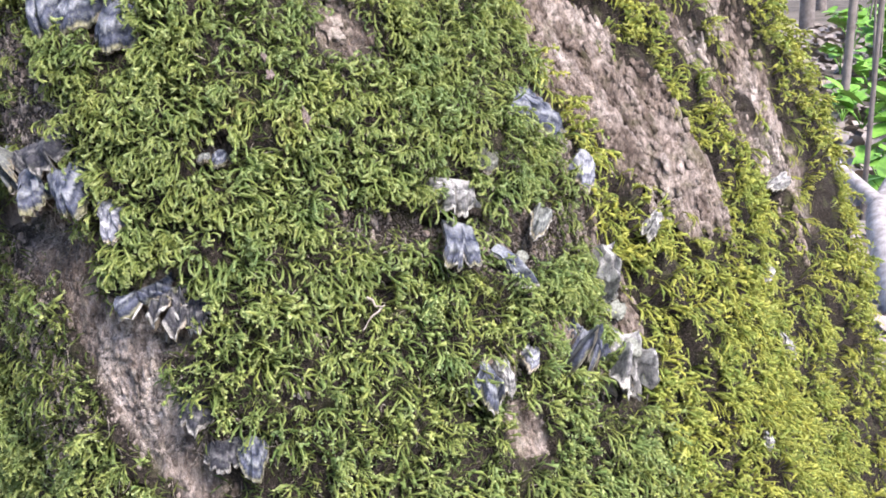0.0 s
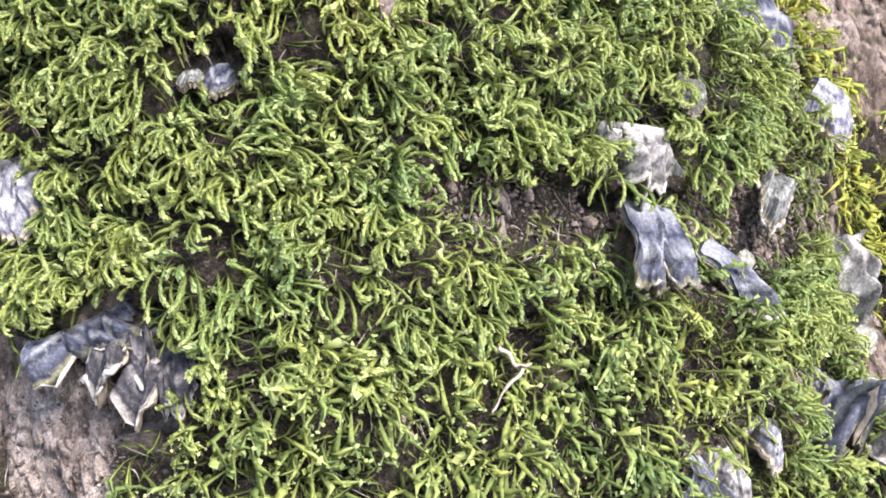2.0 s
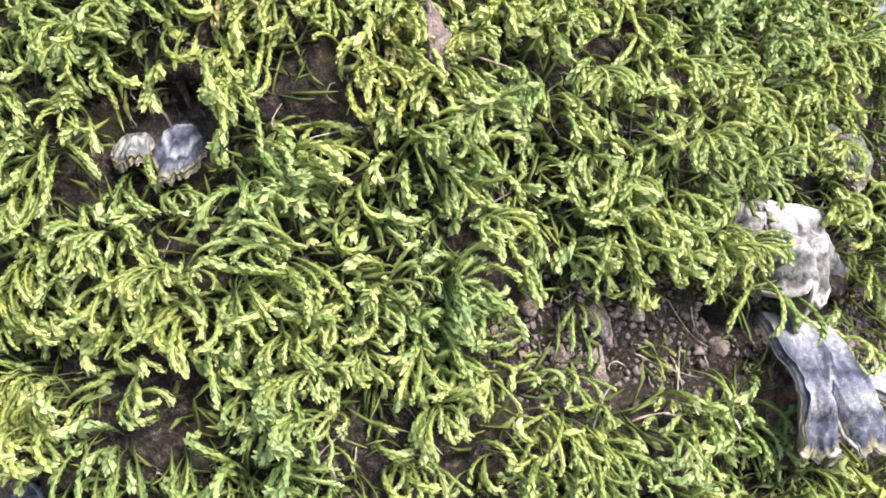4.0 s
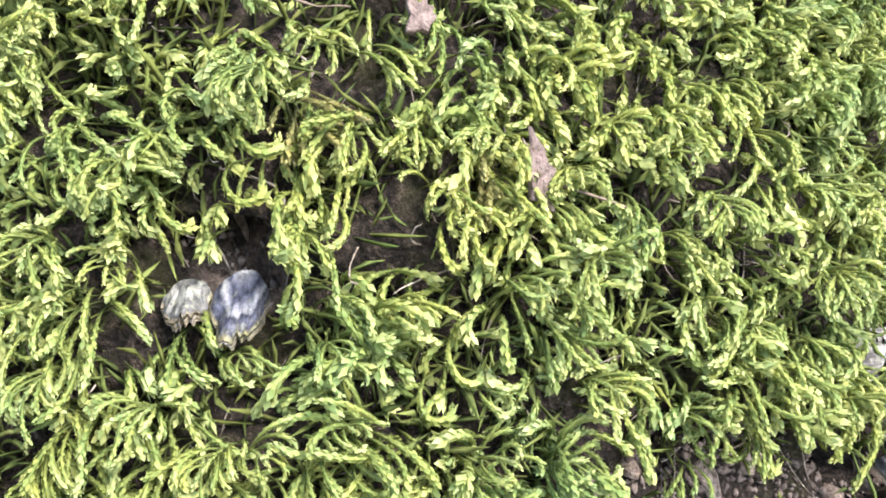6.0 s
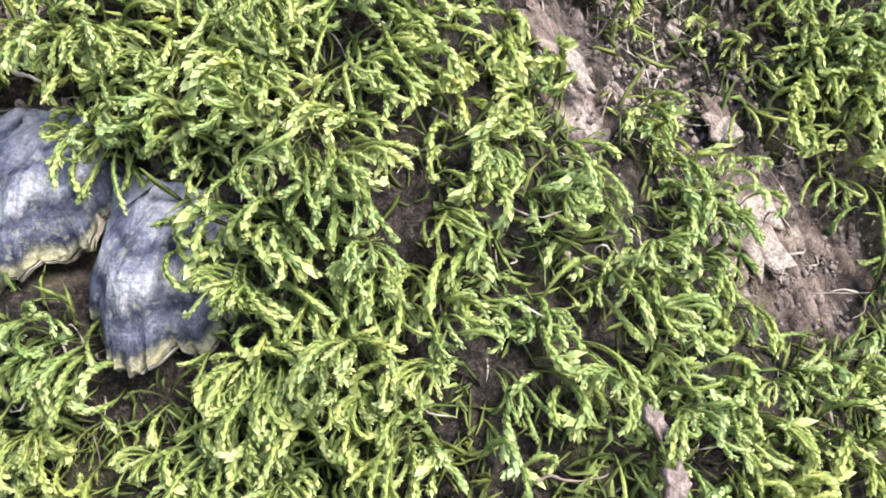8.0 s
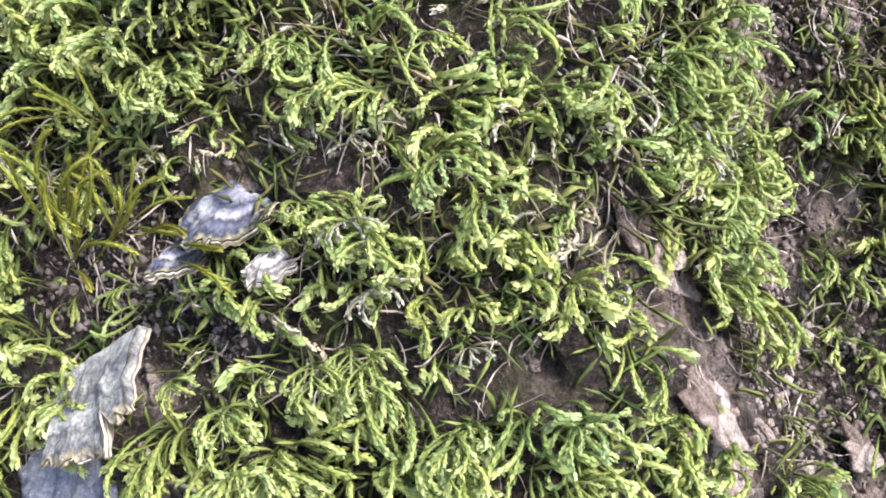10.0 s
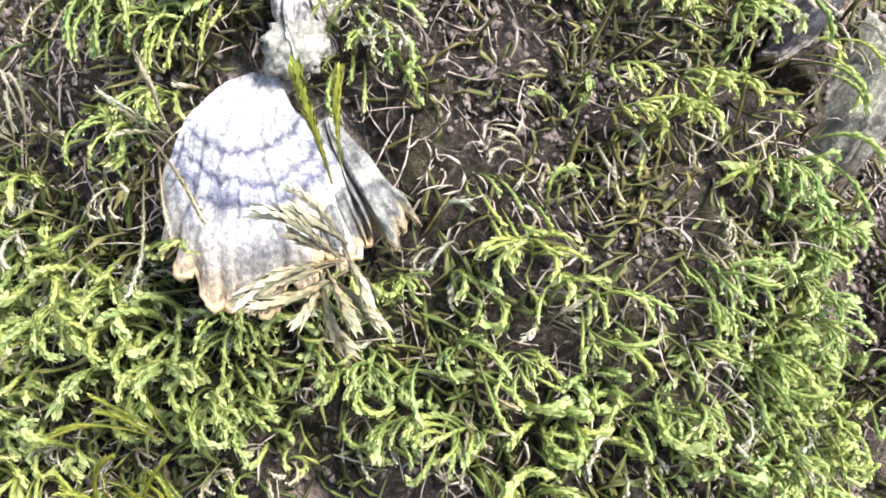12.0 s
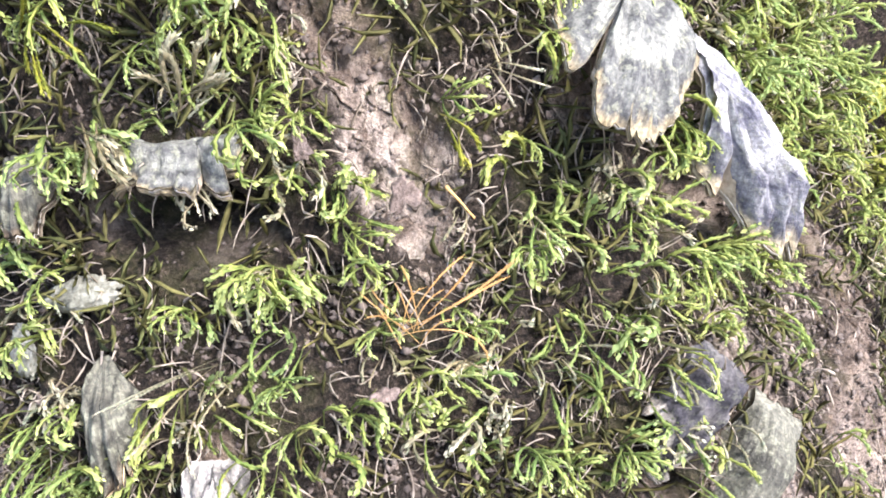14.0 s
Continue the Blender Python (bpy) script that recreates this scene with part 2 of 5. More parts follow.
def bark_depth(th, z):
    """The bark's relief in metres."""
    s = th * 0.29
    warp = 0.010 * fbm(s * 14, z * 9, 4.0, 3)
    furrow = smooth(0.0, 0.42, np.abs(vnoise((s + warp) * 40, z * 7, 7.0)))
    crack = smooth(0.0, 0.35, np.abs(vnoise((s + warp) * 120 + 0.4 * vnoise(s * 90, z * 40, 1.0), z * 14, 2.0)))
    plates = vnoise((s + 0.7 * warp + 0.12 * z) * 210, z * 34 + 1.5 * vnoise(s * 60, z * 40, 35.0), 5.0)
    u, v = 0.81 * s + 0.59 * z, 0.81 * z - 0.59 * s
    u, v = u + 0.004 * vnoise(s * 130, z * 110, 31.0), v + 0.004 * vnoise(s * 120, z * 140, 33.0)
    fine = fbm(u * 600, v * 480, 9.0, 3)
    lump = fbm(s * 25, z * 18, 3.0, 2)
    cover = moss_cover(th, z)
    flaky = np.floor(2.5 * vnoise((s + warp) * 330, z * 120, 6.0) + 0.8 * plates) / 2.5
    pits = fbm(u * 230, v * 170, 8.0, 3)
    calm = 0.3 + 0.7 * smooth(0.35, 0.65, th)
    rough = (0.0100 * furrow + 0.0050 * crack) * (1 - 0.6 * cover) * calm + 0.0105 * (1 - calm) + 0.003 * cover + (0.0014 * np.sign(plates) * np.abs(plates) ** 0.4 + 0.0010 * flaky) * calm + (0.0008 + 0.0006 * calm) * pits + 0.0009 * fine - (1 - calm) * 0.0022 * smooth(0.80, 1.0, 1 - np.abs(vnoise(u * 70 + 2.0 * warp * 60, v * 55, 41.0))) - 0.0068
    old = smooth(0.62, 0.85, th) * (1 - 0.5 * cover)
    rough = rough + old * 0.024 * (smooth(0.0, 0.5, np.abs(vnoise((s + 1.4 * warp) * 24 + 3.0, z * 3.4, 11.0))) - 0.7) + old * 0.010 * (smooth(0.05, 0.4, np.abs(vnoise((s + warp) * 75, z * 7, 14.0))) - 0.6)
    return rough - 0.004 + 0.004 * lump + cover * cushion(s, z) - hollowed(th, z)


# ---- materials ----
def material(name, rough=0.8):
    m = bpy.data.materials.new(name)
    m.use_nodes = True
    b = m.node_tree.nodes["Principled BSDF"]
    b.inputs["Roughness"].default_value = rough
    b.inputs["Specular IOR Level"].default_value = 0.3
    return m, m.node_tree.nodes, m.node_tree.links, b


def ramp(nodes, links, value, stops):
    r = nodes.new("ShaderNodeValToRGB")
    e = r.color_ramp.elements
    while len(e) < len(stops):
        e.new(0.5)
    for slot, (p, c) in zip(e, stops):
        slot.position, slot.color = p, (*c, 1)
    links.new(value, r.inputs[0])
    return r.outputs[0]


def noise_node(nodes, links, scale, detail=4.0, rough=0.6, stretch=None, coords="Object"):
    tc = nodes.new("ShaderNodeTexCoord")
    n = nodes.new("ShaderNodeTexNoise")
    n.inputs["Scale"].default_value, n.inputs["Detail"].default_value, n.inputs["Roughness"].default_value = scale, detail, rough
    if stretch:
        mp = nodes.new("ShaderNodeMapping")
        mp.inputs["Scale"].default_value = stretch
        links.new(tc.outputs[coords], mp.inputs[0])
        links.new(mp.outputs[0], n.inputs["Vector"])
    else:
        links.new(tc.outputs[coords], n.inputs["Vector"])
    return n.outputs["Fac"]


def mix(nodes, links, fac, a, b, mode="MIX"):
    n = nodes.new("ShaderNodeMix")
    n.data_type, n.blend_type = "RGBA", mode
    for socket, value in ((n.inputs[0], fac), (n.inputs[6], a), (n.inputs[7], b)):
        if isinstance(value, bpy.types.NodeSocket):
            links.new(value, socket)
        elif isinstance(value, tuple):
            socket.default_value = (*value, 1)
        else:
            socket.default_value = value
    return n.outputs[2]


def attribute(nodes, name):
    n = nodes.new("ShaderNodeAttribute")
    n.attribute_name = name
    return n.outputs["Fac"]


def bump(nodes, links, b, height, strength, distance):
    n = nodes.new("ShaderNodeBump")
    n.inputs["Strength"].default_value, n.inputs["Distance"].default_value = strength, distance
    links.new(height, n.inputs["Height"])
    links.new(n.outputs[0], b.inputs["Normal"])


def bark_material():
    m, n, l, b = material("bark", 0.9)
    broad = noise_node(n, l, 28, 5, 0.65, (1, 1, 0.5))
    grain = noise_node(n, l, 320, 6, 0.7, (1, 1, 0.35))
    c = ramp(n, l, broad, [(0.32, (0.16, 0.125, 0.098)), (0.44, (0.33, 0.27, 0.22)), (0.53, (0.47, 0.40, 0.34)), (0.66, (0.68, 0.61, 0.54))])
    c2 = ramp(n, l, grain, [(0.36, (0.20, 0.175, 0.155)), (0.5, (0.9, 0.88, 0.86)), (0.63, (1.45, 1.42, 1.36))])
    c = mix(n, l, 0.85, c, c2, "MULTIPLY")
    streak = noise_node(n, l, 110, 4, 0.6, (1, 1, 0.12))
    c = mix(n, l, 0.8, c, ramp(n, l, streak, [(0.36, (0.42, 0.37, 0.33)), (0.46, (0.92, 0.89, 0.85)), (0.68, (1.25, 1.24, 1.22))]), "MULTIPLY")
    c = mix(n, l, 0.8, c, ramp(n, l, noise_node(n, l, 1900, 4, 0.75), [(0.36, (0.45, 0.42, 0.40)), (0.5, (1, 1, 1)), (0.64, (1.45, 1.43, 1.4))]), "MULTIPLY")
    fine = noise_node(n, l, 2300, 3, 0.7)
    soil_grain = noise_node(n, l, 900, 5, 0.8)
    humus = ramp(n, l, soil_grain, [(0.40, (0.006, 0.005, 0.003)), (0.50, (0.030, 0.023, 0.015)), (0.60, (0.085, 0.064, 0.046)), (0.72, (0.28, 0.23, 0.19))])
    c = mix(n, l, attribute(n, "humus"), c, humus)
    algae = noise_node(n, l, 75, 4, 0.6)
    c = mix(n, l, ramp(n, l, algae, [(0.52, (0, 0, 0)), (0.75, (0.4, 0.4, 0.4))]), c, (0.16, 0.17, 0.05))
    l.new(c, b.inputs["Base Color"])
    both = n.new("ShaderNodeMath")
    both.operation = "ADD"
    l.new(fine, both.inputs[0])
    l.new(soil_grain, both.inputs[1])
    bump(n, l, b, both.outputs[0], 1.0, 0.0016)
    return m


def moss_material(name, dark, mid, light, brown, share=0.2):
    m, n, l, b = material(name, 0.75)
    grow = attribute(n, "grow")
    geo = n.new("ShaderNodeNewGeometry")
    info = n.new("ShaderNodeObjectInfo")
    add = n.new("ShaderNodeMath")
    add.operation = "ADD"
    l.new(geo.outputs["Random Per Island"], add.inputs[0])
    l.new(info.outputs["Random"], add.inputs[1])
    half = n.new("ShaderNodeMath")
    half.operation = "FRACT"
    l.new(add.outputs[0], half.inputs[0])
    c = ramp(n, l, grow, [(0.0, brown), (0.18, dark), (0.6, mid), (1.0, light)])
    patch = noise_node(n, l, 45, 3, 0.55)
    c = mix(n, l, 1.0, c, ramp(n, l, half.outputs[0], [(0.0, (0.50, 0.62, 0.55)), (0.35, (0.88, 0.94, 0.9)), (0.8, (1.04, 1.03, 0.98)), (1.0, (1.14, 1.1, 0.95))]), "MULTIPLY")
    c = mix(n, l, 1.0, c, ramp(n, l, patch, [(0.32, (0.75, 0.86, 0.9)), (0.5, (1, 1, 1)), (0.7, (1.10, 1.04, 0.90))]), "MULTIPLY")
    fleck = noise_node(n, l, 1500, 3, 0.6)
    c = mix(n, l, 0.6, c, ramp(n, l, fleck, [(0.36, (0.66, 0.72, 0.55)), (0.5, (1, 1, 1)), (0.66, (1.2, 1.17, 1.1))]), "MULTIPLY")
    l.new(c, b.inputs["Base Color"])
    tr = n.new("ShaderNodeBsdfTranslucent")
    l.new(c, tr.inputs["Color"])
    ms = n.new("ShaderNodeMixShader")
    ms.inputs[0].default_value = share
    l.new(b.outputs[0], ms.inputs[1])
    l.new(tr.outputs[0], ms.inputs[2])
    l.new(ms.outputs[0], n["Material Output"].inputs["Surface"])
    return m


def cap_material(name, base, zone, pale, algae_share, edge, wobble=0.34, gloss=0.72, rings=None):
    """A bracket's velvety upper face: rings, radial fibres, green algae and a paler margin."""
    m, n, l, b = material(name, gloss)
    rad = attribute(n, "rad")
    wob = noise_node(n, l, 180, 4, 0.6)
    scaled = n.new("ShaderNodeMath")
    scaled.operation = "MULTIPLY"
    l.new(rad, scaled.inputs[0])
    scaled.inputs[1].default_value = 0.97 - 0.5 * wobble
    add = n.new("ShaderNodeMath")
    add.operation = "MULTIPLY_ADD"
    l.new(wob, add.inputs[0])
    add.inputs[1].default_value = wobble
    l.new(scaled.outputs[0], add.inputs[2])
    tone = ramp(n, l, add.outputs[0], rings or [(0.15, pale), (0.40, base), (0.48, zone), (0.54, base), (0.66, pale), (0.74, zone), (0.82, base), (0.90, zone), (0.96, edge)])
    comb = n.new("ShaderNodeCombineXYZ")
    l.new(attribute(n, "ang"), comb.inputs[0])
    l.new(rad, comb.inputs[1])
    tex = n.new("ShaderNodeTexNoise")
    tex.inputs["Scale"].default_value, tex.inputs["Detail"].default_value, tex.inputs["Roughness"].default_value = 1.0, 5.0, 0.75
    mp = n.new("ShaderNodeMapping")
    mp.inputs["Scale"].default_value = (26, 3.5, 1)
    l.new(comb.outputs[0], mp.inputs[0])
    l.new(mp.outputs[0], tex.inputs["Vector"])
    fibre = tex.outputs["Fac"]
    speck = noise_node(n, l, 1100, 4, 0.75)
    c = mix(n, l, 0.5, tone, ramp(n, l, fibre, [(0.34, (0.40, 0.40, 0.43)), (0.5, (1, 1, 1)), (0.68, (1.55, 1.52, 1.45))]), "MULTIPLY")
    c = mix(n, l, 0.8, c, ramp(n, l, speck, [(0.36, (0.45, 0.45, 0.46)), (0.52, (1, 1, 1)), (0.66, (1.7, 1.68, 1.6))]), "MULTIPLY")
    spots = noise_node(n, l, 620, 5, 0.75)
    c = mix(n, l, ramp(n, l, spots, [(0.53, (0, 0, 0)), (0.62, (algae_share,) * 3)]), c, (0.33, 0.345, 0.24))
    l.new(c, b.inputs["Base Color"])
    bump(n, l, b, speck, 0.8, 0.0006)
    return m


def plain_material(name, a, c, scale, rough=0.85, depth=0.0006):
    m, n, l, b = material(name, rough)
    f = noise_node(n, l, scale, 5, 0.65)
    l.new(ramp(n, l, f, [(0.3, a), (0.7, c)]), b.inputs["Base Color"])
    bump(n, l, b, f, 0.7, depth)
    return m


BARK = bark_material()
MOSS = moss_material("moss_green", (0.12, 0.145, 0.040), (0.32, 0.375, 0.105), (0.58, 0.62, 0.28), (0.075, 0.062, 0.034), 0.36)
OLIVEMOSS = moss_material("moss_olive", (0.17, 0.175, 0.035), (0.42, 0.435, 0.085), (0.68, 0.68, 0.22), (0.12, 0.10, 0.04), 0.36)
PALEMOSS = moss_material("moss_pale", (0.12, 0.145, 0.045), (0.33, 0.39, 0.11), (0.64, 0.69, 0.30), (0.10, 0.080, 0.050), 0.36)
FEATHER = moss_material("moss_feathery", (0.11, 0.11, 0.015), (0.26, 0.27, 0.035), (0.42, 0.41, 0.09), (0.16, 0.12, 0.05))
WIRY = moss_material("moss_wiry", (0.10, 0.095, 0.035), (0.24, 0.23, 0.085), (0.44, 0.42, 0.20), (0.075, 0.058, 0.036))
DRYMOSS = moss_material("moss_dry", (0.15, 0.125, 0.075), (0.33, 0.29, 0.19), (0.58, 0.54, 0.43), (0.08, 0.062, 0.045))
CAP_GREY = cap_material("cap_slate_grey", (0.085, 0.093, 0.122), (0.022, 0.026, 0.042), (0.25, 0.26, 0.265), 0.35, (0.20, 0.19, 0.10), 0.16, 0.40)
PALE, BLUE, TAN = (0.34, 0.345, 0.335), (0.075, 0.08, 0.118), (0.34, 0.255, 0.14)
CAP_PALE = cap_material("cap_whitish", (0.27, 0.275, 0.285), (0.09, 0.092, 0.12), (0.44, 0.44, 0.42), 0.35, (0.42, 0.36, 0.24), 0.2)
CAP_ZONED = cap_material("cap_zoned", PALE, BLUE, PALE, 0.35, TAN, 0.12, 0.75, [(0.05, (0.20, 0.20, 0.19)), (0.22, (0.42, 0.42, 0.39)), (0.42, PALE), (0.455, BLUE), (0.48, PALE), (0.55, PALE), (0.575, BLUE), (0.60, (0.36, 0.37, 0.38)), (0.66, BLUE), (0.70, PALE), (0.86, (0.42, 0.39, 0.32)), (0.97, TAN)])
CAP_ALGAE = cap_material("cap_algae_grey", (0.16, 0.167, 0.148), (0.08, 0.083, 0.08), (0.26, 0.27, 0.23), 0.55, (0.26, 0.22, 0.13))
CAP_WHITE = cap_material("cap_bleached", (0.27, 0.26, 0.235), (0.085, 0.082, 0.078), (0.50, 0.48, 0.43), 0.35, (0.52, 0.50, 0.42))
CAP_OLIVE = cap_material("cap_olive", (0.10, 0.10, 0.075), (0.05, 0.05, 0.04), (0.17, 0.17, 0.13), 0.5, (0.11, 0.085, 0.055), 0.2)
CAP_DARK = cap_material("cap_charcoal", (0.052, 0.050, 0.056), (0.020, 0.020, 0.024), (0.13, 0.125, 0.12), 0.2, (0.30, 0.28, 0.24))
PORES = plain_material("pore_layer", (0.20, 0.16, 0.11), (0.45, 0.39, 0.29), 700)
MARGIN = plain_material("pale_margin", (0.14, 0.13, 0.105), (0.64, 0.61, 0.53), 420)
MARGIN_TAN = plain_material("tan_margin", (0.30, 0.19, 0.08), (0.66, 0.53, 0.30), 300)
MARGIN_DARK = plain_material("dark_margin", (0.10, 0.09, 0.08), (0.34, 0.32, 0.28), 300)
LICHEN = plain_material("lichen_crust", (0.08, 0.08, 0.055), (0.38, 0.385, 0.31), 700, 0.9, 0.001)
FLAKE = plain_material("bark_flake", (0.06, 0.043, 0.034), (0.32, 0.255, 0.215), 600, 0.95, 0.003)
PLATE = plain_material("pale_bark_plate", (0.15, 0.118, 0.10), (0.46, 0.40, 0.355), 900, 0.92, 0.0012)
CRUMB = plain_material("humus_crumb", (0.025, 0.019, 0.015), (0.24, 0.20, 0.165), 400)
STALK = plain_material("dry_stalk", (0.15, 0.12, 0.085), (0.50, 0.44, 0.35), 120)
TWIG = plain_material("brown_twig", (0.08, 0.06, 0.045), (0.24, 0.19, 0.14), 300)
GINGER = plain_material("ginger_strand", (0.34, 0.19, 0.06), (0.62, 0.41, 0.17), 200)
LITTER = plain_material("leaf_litter", (0.15, 0.12, 0.09), (0.46, 0.40, 0.34), 9, 0.95, 0.02)
GROUND = plain_material("forest_soil", (0.055, 0.045, 0.032), (0.20, 0.17, 0.125), 3, 0.95, 0.03)
LEAF = plain_material("fresh_leaf", (0.10, 0.24, 0.03), (0.26, 0.50, 0.07), 30, 0.5, 0.001)
WOOD = plain_material("weathered_wood", (0.20, 0.175, 0.15), (0.50, 0.46, 0.42), 40, 0.85, 0.002)
FARBARK = plain_material("far_bark", (0.11, 0.09, 0.075), (0.30, 0.26, 0.22), 12, 0.9, 0.01)

# ---- the old tree ----
tree = thing("tree", "old leaning tree trunk with furrowed brown bark, mossy towards its foot", "tree", at=(0.0, 0.6, 0.0))


def steps(edges):
    """Cut positions from (start, end, step) stretches that follow one another."""
    out = []
    for a, b, s in edges:
        out.extend(np.arange(a, b - s * 0.5, s))
    return np.array(out + [edges[-1][1]])


def trunk_mesh():
    th = steps([(-math.pi, -1.0, 0.12), (-1.0, -0.62, 0.016), (-0.62, 0.75, 0.0055), (0.75, 1.9, 0.010), (1.9, math.pi, 0.12)])[:-1]
    z = steps([(-0.15, 0.40, 0.03), (0.40, 0.49, 0.006), (0.49, 1.0, 0.0017), (1.0, 1.02, 0.005), (1.02, 1.25, 0.012), (1.25, 4.4, 0.09)])
    T, Z = np.meshgrid(th, z)
    seen = smooth(-1.6, -1.0, T) * (1 - smooth(1.9, 2.4, T))
    depth = bark_depth(T, Z)
    V = on_trunk(T, Z, depth * (0.4 + 0.6 * seen) - 0.003)
    cover = moss_cover(T, Z)
    dirt = 0.5 + 0.5 * fbm(T * 9, Z * 30, 12.0, 3)
    humus = np.clip(smooth(0.02, 0.3, cover) + HUMUS(T, Z) * smooth(0.25, 0.5, dirt), 0, 1)
    nz, nt = T.shape
    idx = np.arange(nz * nt).reshape(nz, nt)
    nxt = np.roll(idx, -1, axis=1)
    faces = np.stack([idx[:-1], nxt[:-1], nxt[1:], idx[1:]], -1).reshape(-1, 4)
    top = len(idx) * nt
    V = np.concatenate([V.reshape(-1, 3), V[-1].mean(axis=0)[None] + np.array([[0, 0, 0.03]])])
    humus = np.append(humus.ravel(), 0)
    faces = faces.tolist() + [(int(p), int(q), top) for p, q in zip(idx[-1], nxt[-1])]
    return make_mesh("trunk", V.reshape(-1, 3) - np.array(tree.location), faces, BARK, True, [("humus", humus.ravel())])


SOIL = []


def soil(th, z, a, b, turn, amount):
    """A patch where dark crumbly humus lies on the bark."""
    SOIL.append((th, z, a, b, radians(turn), amount))


soil(0.187, 0.654, 0.025, 0.014, 0, 0.90)
soil(-0.425, 0.646, 0.038, 0.029, 0, 1.00)
soil(-0.396, 0.706, 0.044, 0.044, 0, 0.70)
soil(0.529, 0.557, 0.033, 0.018, 0, 1.00)
soil(-0.110, 0.566, 0.029, 0.018, 0, 0.90)
soil(0.567, 0.635, 0.034, 0.022, 0, 0.80)
soil(0.187, 0.788, 0.014, 0.017, 0, 0.80)
soil(-0.233, 0.791, 0.029, 0.017, 0, 1.00)
soil(-0.127, 0.815, 0.013, 0.006, 0, 0.90)
soil(-0.247, 0.808, 0.019, 0.011, 0, 0.90)
soil(0.000, 0.859, 0.016, 0.007, 0, 0.70)
soil(-0.088, 0.907, 0.018, 0.007, 0, 1.00)
soil(0.289, 0.907, 0.018, 0.015, 0, 1.00)
soil(-0.101, 0.889, 0.018, 0.010, 0, 0.80)
soil(-0.217, 0.893, 0.015, 0.010, 0, 1.00)
soil(-0.002, 0.895, 0.013, 0.009, 0, 0.70)
soil(-0.103, 0.929, 0.020, 0.010, 0, 0.80)
soil(-0.276, 0.865, 0.021, 0.022, 0, 0.90)
soil(-0.008, 0.872, 0.016, 0.009, 0, 0.80)
soil(0.040, 0.849, 0.015, 0.011, 0, 0.80)
soil(0.059, 0.866, 0.011, 0.010, 0, 0.80)
soil(0.232, 0.843, 0.013, 0.043, 0, 0.85)
soil(0.412, 0.639, 0.042, 0.021, 0, 0.90)
soil(0.160, 0.657, 0.025, 0.010, 0, 0.90)
soil(0.645, 0.586, 0.023, 0.023, 0, 0.60)
soil(0.576, 0.566, 0.046, 0.017, 0, 0.90)
soil(0.153, 0.769, 0.016, 0.022, 0, 0.75)
soil(0.202, 0.752, 0.013, 0.032, 0, 0.60)
soil(0.081, 0.787, 0.029, 0.005, -58, 0.45)
soil(0.176, 0.772, 0.0135, 0.0236, 0, 0.90)
soil(-0.037, 0.694, 0.0099, 0.0061, 0, 1.00)
soil(0.166, 0.656, 0.0249, 0.0118, 0, 1.00)
soil(0.316, 0.658, 0.0239, 0.0173, 0, 1.00)
soil(0.354, 0.874, 0.0194, 0.0239, 0, 0.75)


def HUMUS(th, z):
    th, z = np.asarray(th, float), np.asarray(z, float)
    total = np.zeros_like(th)
    for bt, bz, a, b, turn, amount in SOIL:
        dx, dz = (th - bt) * 0.29, z - bz
        u, v = dx * math.cos(turn) + dz * math.sin(turn), -dx * math.sin(turn) + dz * math.cos(turn)
        total = np.maximum(total, amount * (1 - smooth(0.6, 1.1, np.sqrt((u / a) ** 2 + (v / b) ** 2))))
    return total


part_of(tree, "trunk", trunk_mesh())


# ---- tubes: the building stuff of shoots, strands and twigs ----
def tube(points, radii, sides=5, scaly=0.0, grow=None):
    """A round shoot along points. scaly: how far every other vertex stands out like an overlapping leaf. Returns verts, quads and growth."""
    P, R = np.asarray(points, float), np.asarray(radii, float)
    n = len(P)
    T = np.gradient(P, axis=0)
    T /= np.linalg.norm(T, axis=1, keepdims=True) + 1e-12
    ref = np.array([0.31, 0.17, 0.94]) if abs(T[0] @ np.array([0.31, 0.17, 0.94])) < 0.9 else np.array([1.0, 0, 0])
    A = np.cross(T, ref)
    A /= np.linalg.norm(A, axis=1, keepdims=True) + 1e-9
    B = np.cross(T, A)
    ang = 2 * np.pi * np.arange(sides) / sides
    step = np.linalg.norm(np.diff(P, axis=0), axis=1).mean()
    V = np.zeros((n, sides, 3))
    for i in range(n):
        odd = ((np.arange(sides) + i) % 2 == 0) * scaly
        r = R[i] * (1 + 0.75 * odd)
        V[i] = P[i] + r[:, None] * (np.cos(ang + 0.6 * i * (scaly > 0))[:, None] * A[i] + np.sin(ang + 0.6 * i * (scaly > 0))[:, None] * B[i]) + (odd * step * 1.1)[:, None] * T[i]
    idx = np.arange(n * sides).reshape(n, sides)
    nxt = np.roll(idx, -1, axis=1)
    F = np.stack([idx[:-1], nxt[:-1], nxt[1:], idx[1:]], -1).reshape(-1, 4)
    g = np.repeat(np.linspace(0, 1, n) if grow is None else np.asarray(grow), sides)
    return V.reshape(-1, 3), F, g


def joined(pieces):
    verts, faces, grows, base = [], [], [], 0
    for v, f, g in pieces:
        verts.append(v)
        faces.append(f + base)
        grows.append(g)
        base += len(v)
    return np.concatenate(verts), np.concatenate(faces), np.concatenate(grows)


def turned(v, axis, angle):
    axis = axis / (np.linalg.norm(axis) + 1e-9)
    return v * math.cos(angle) + np.cross(axis, v) * math.sin(angle) + axis * (axis @ v) * (1 - math.cos(angle))


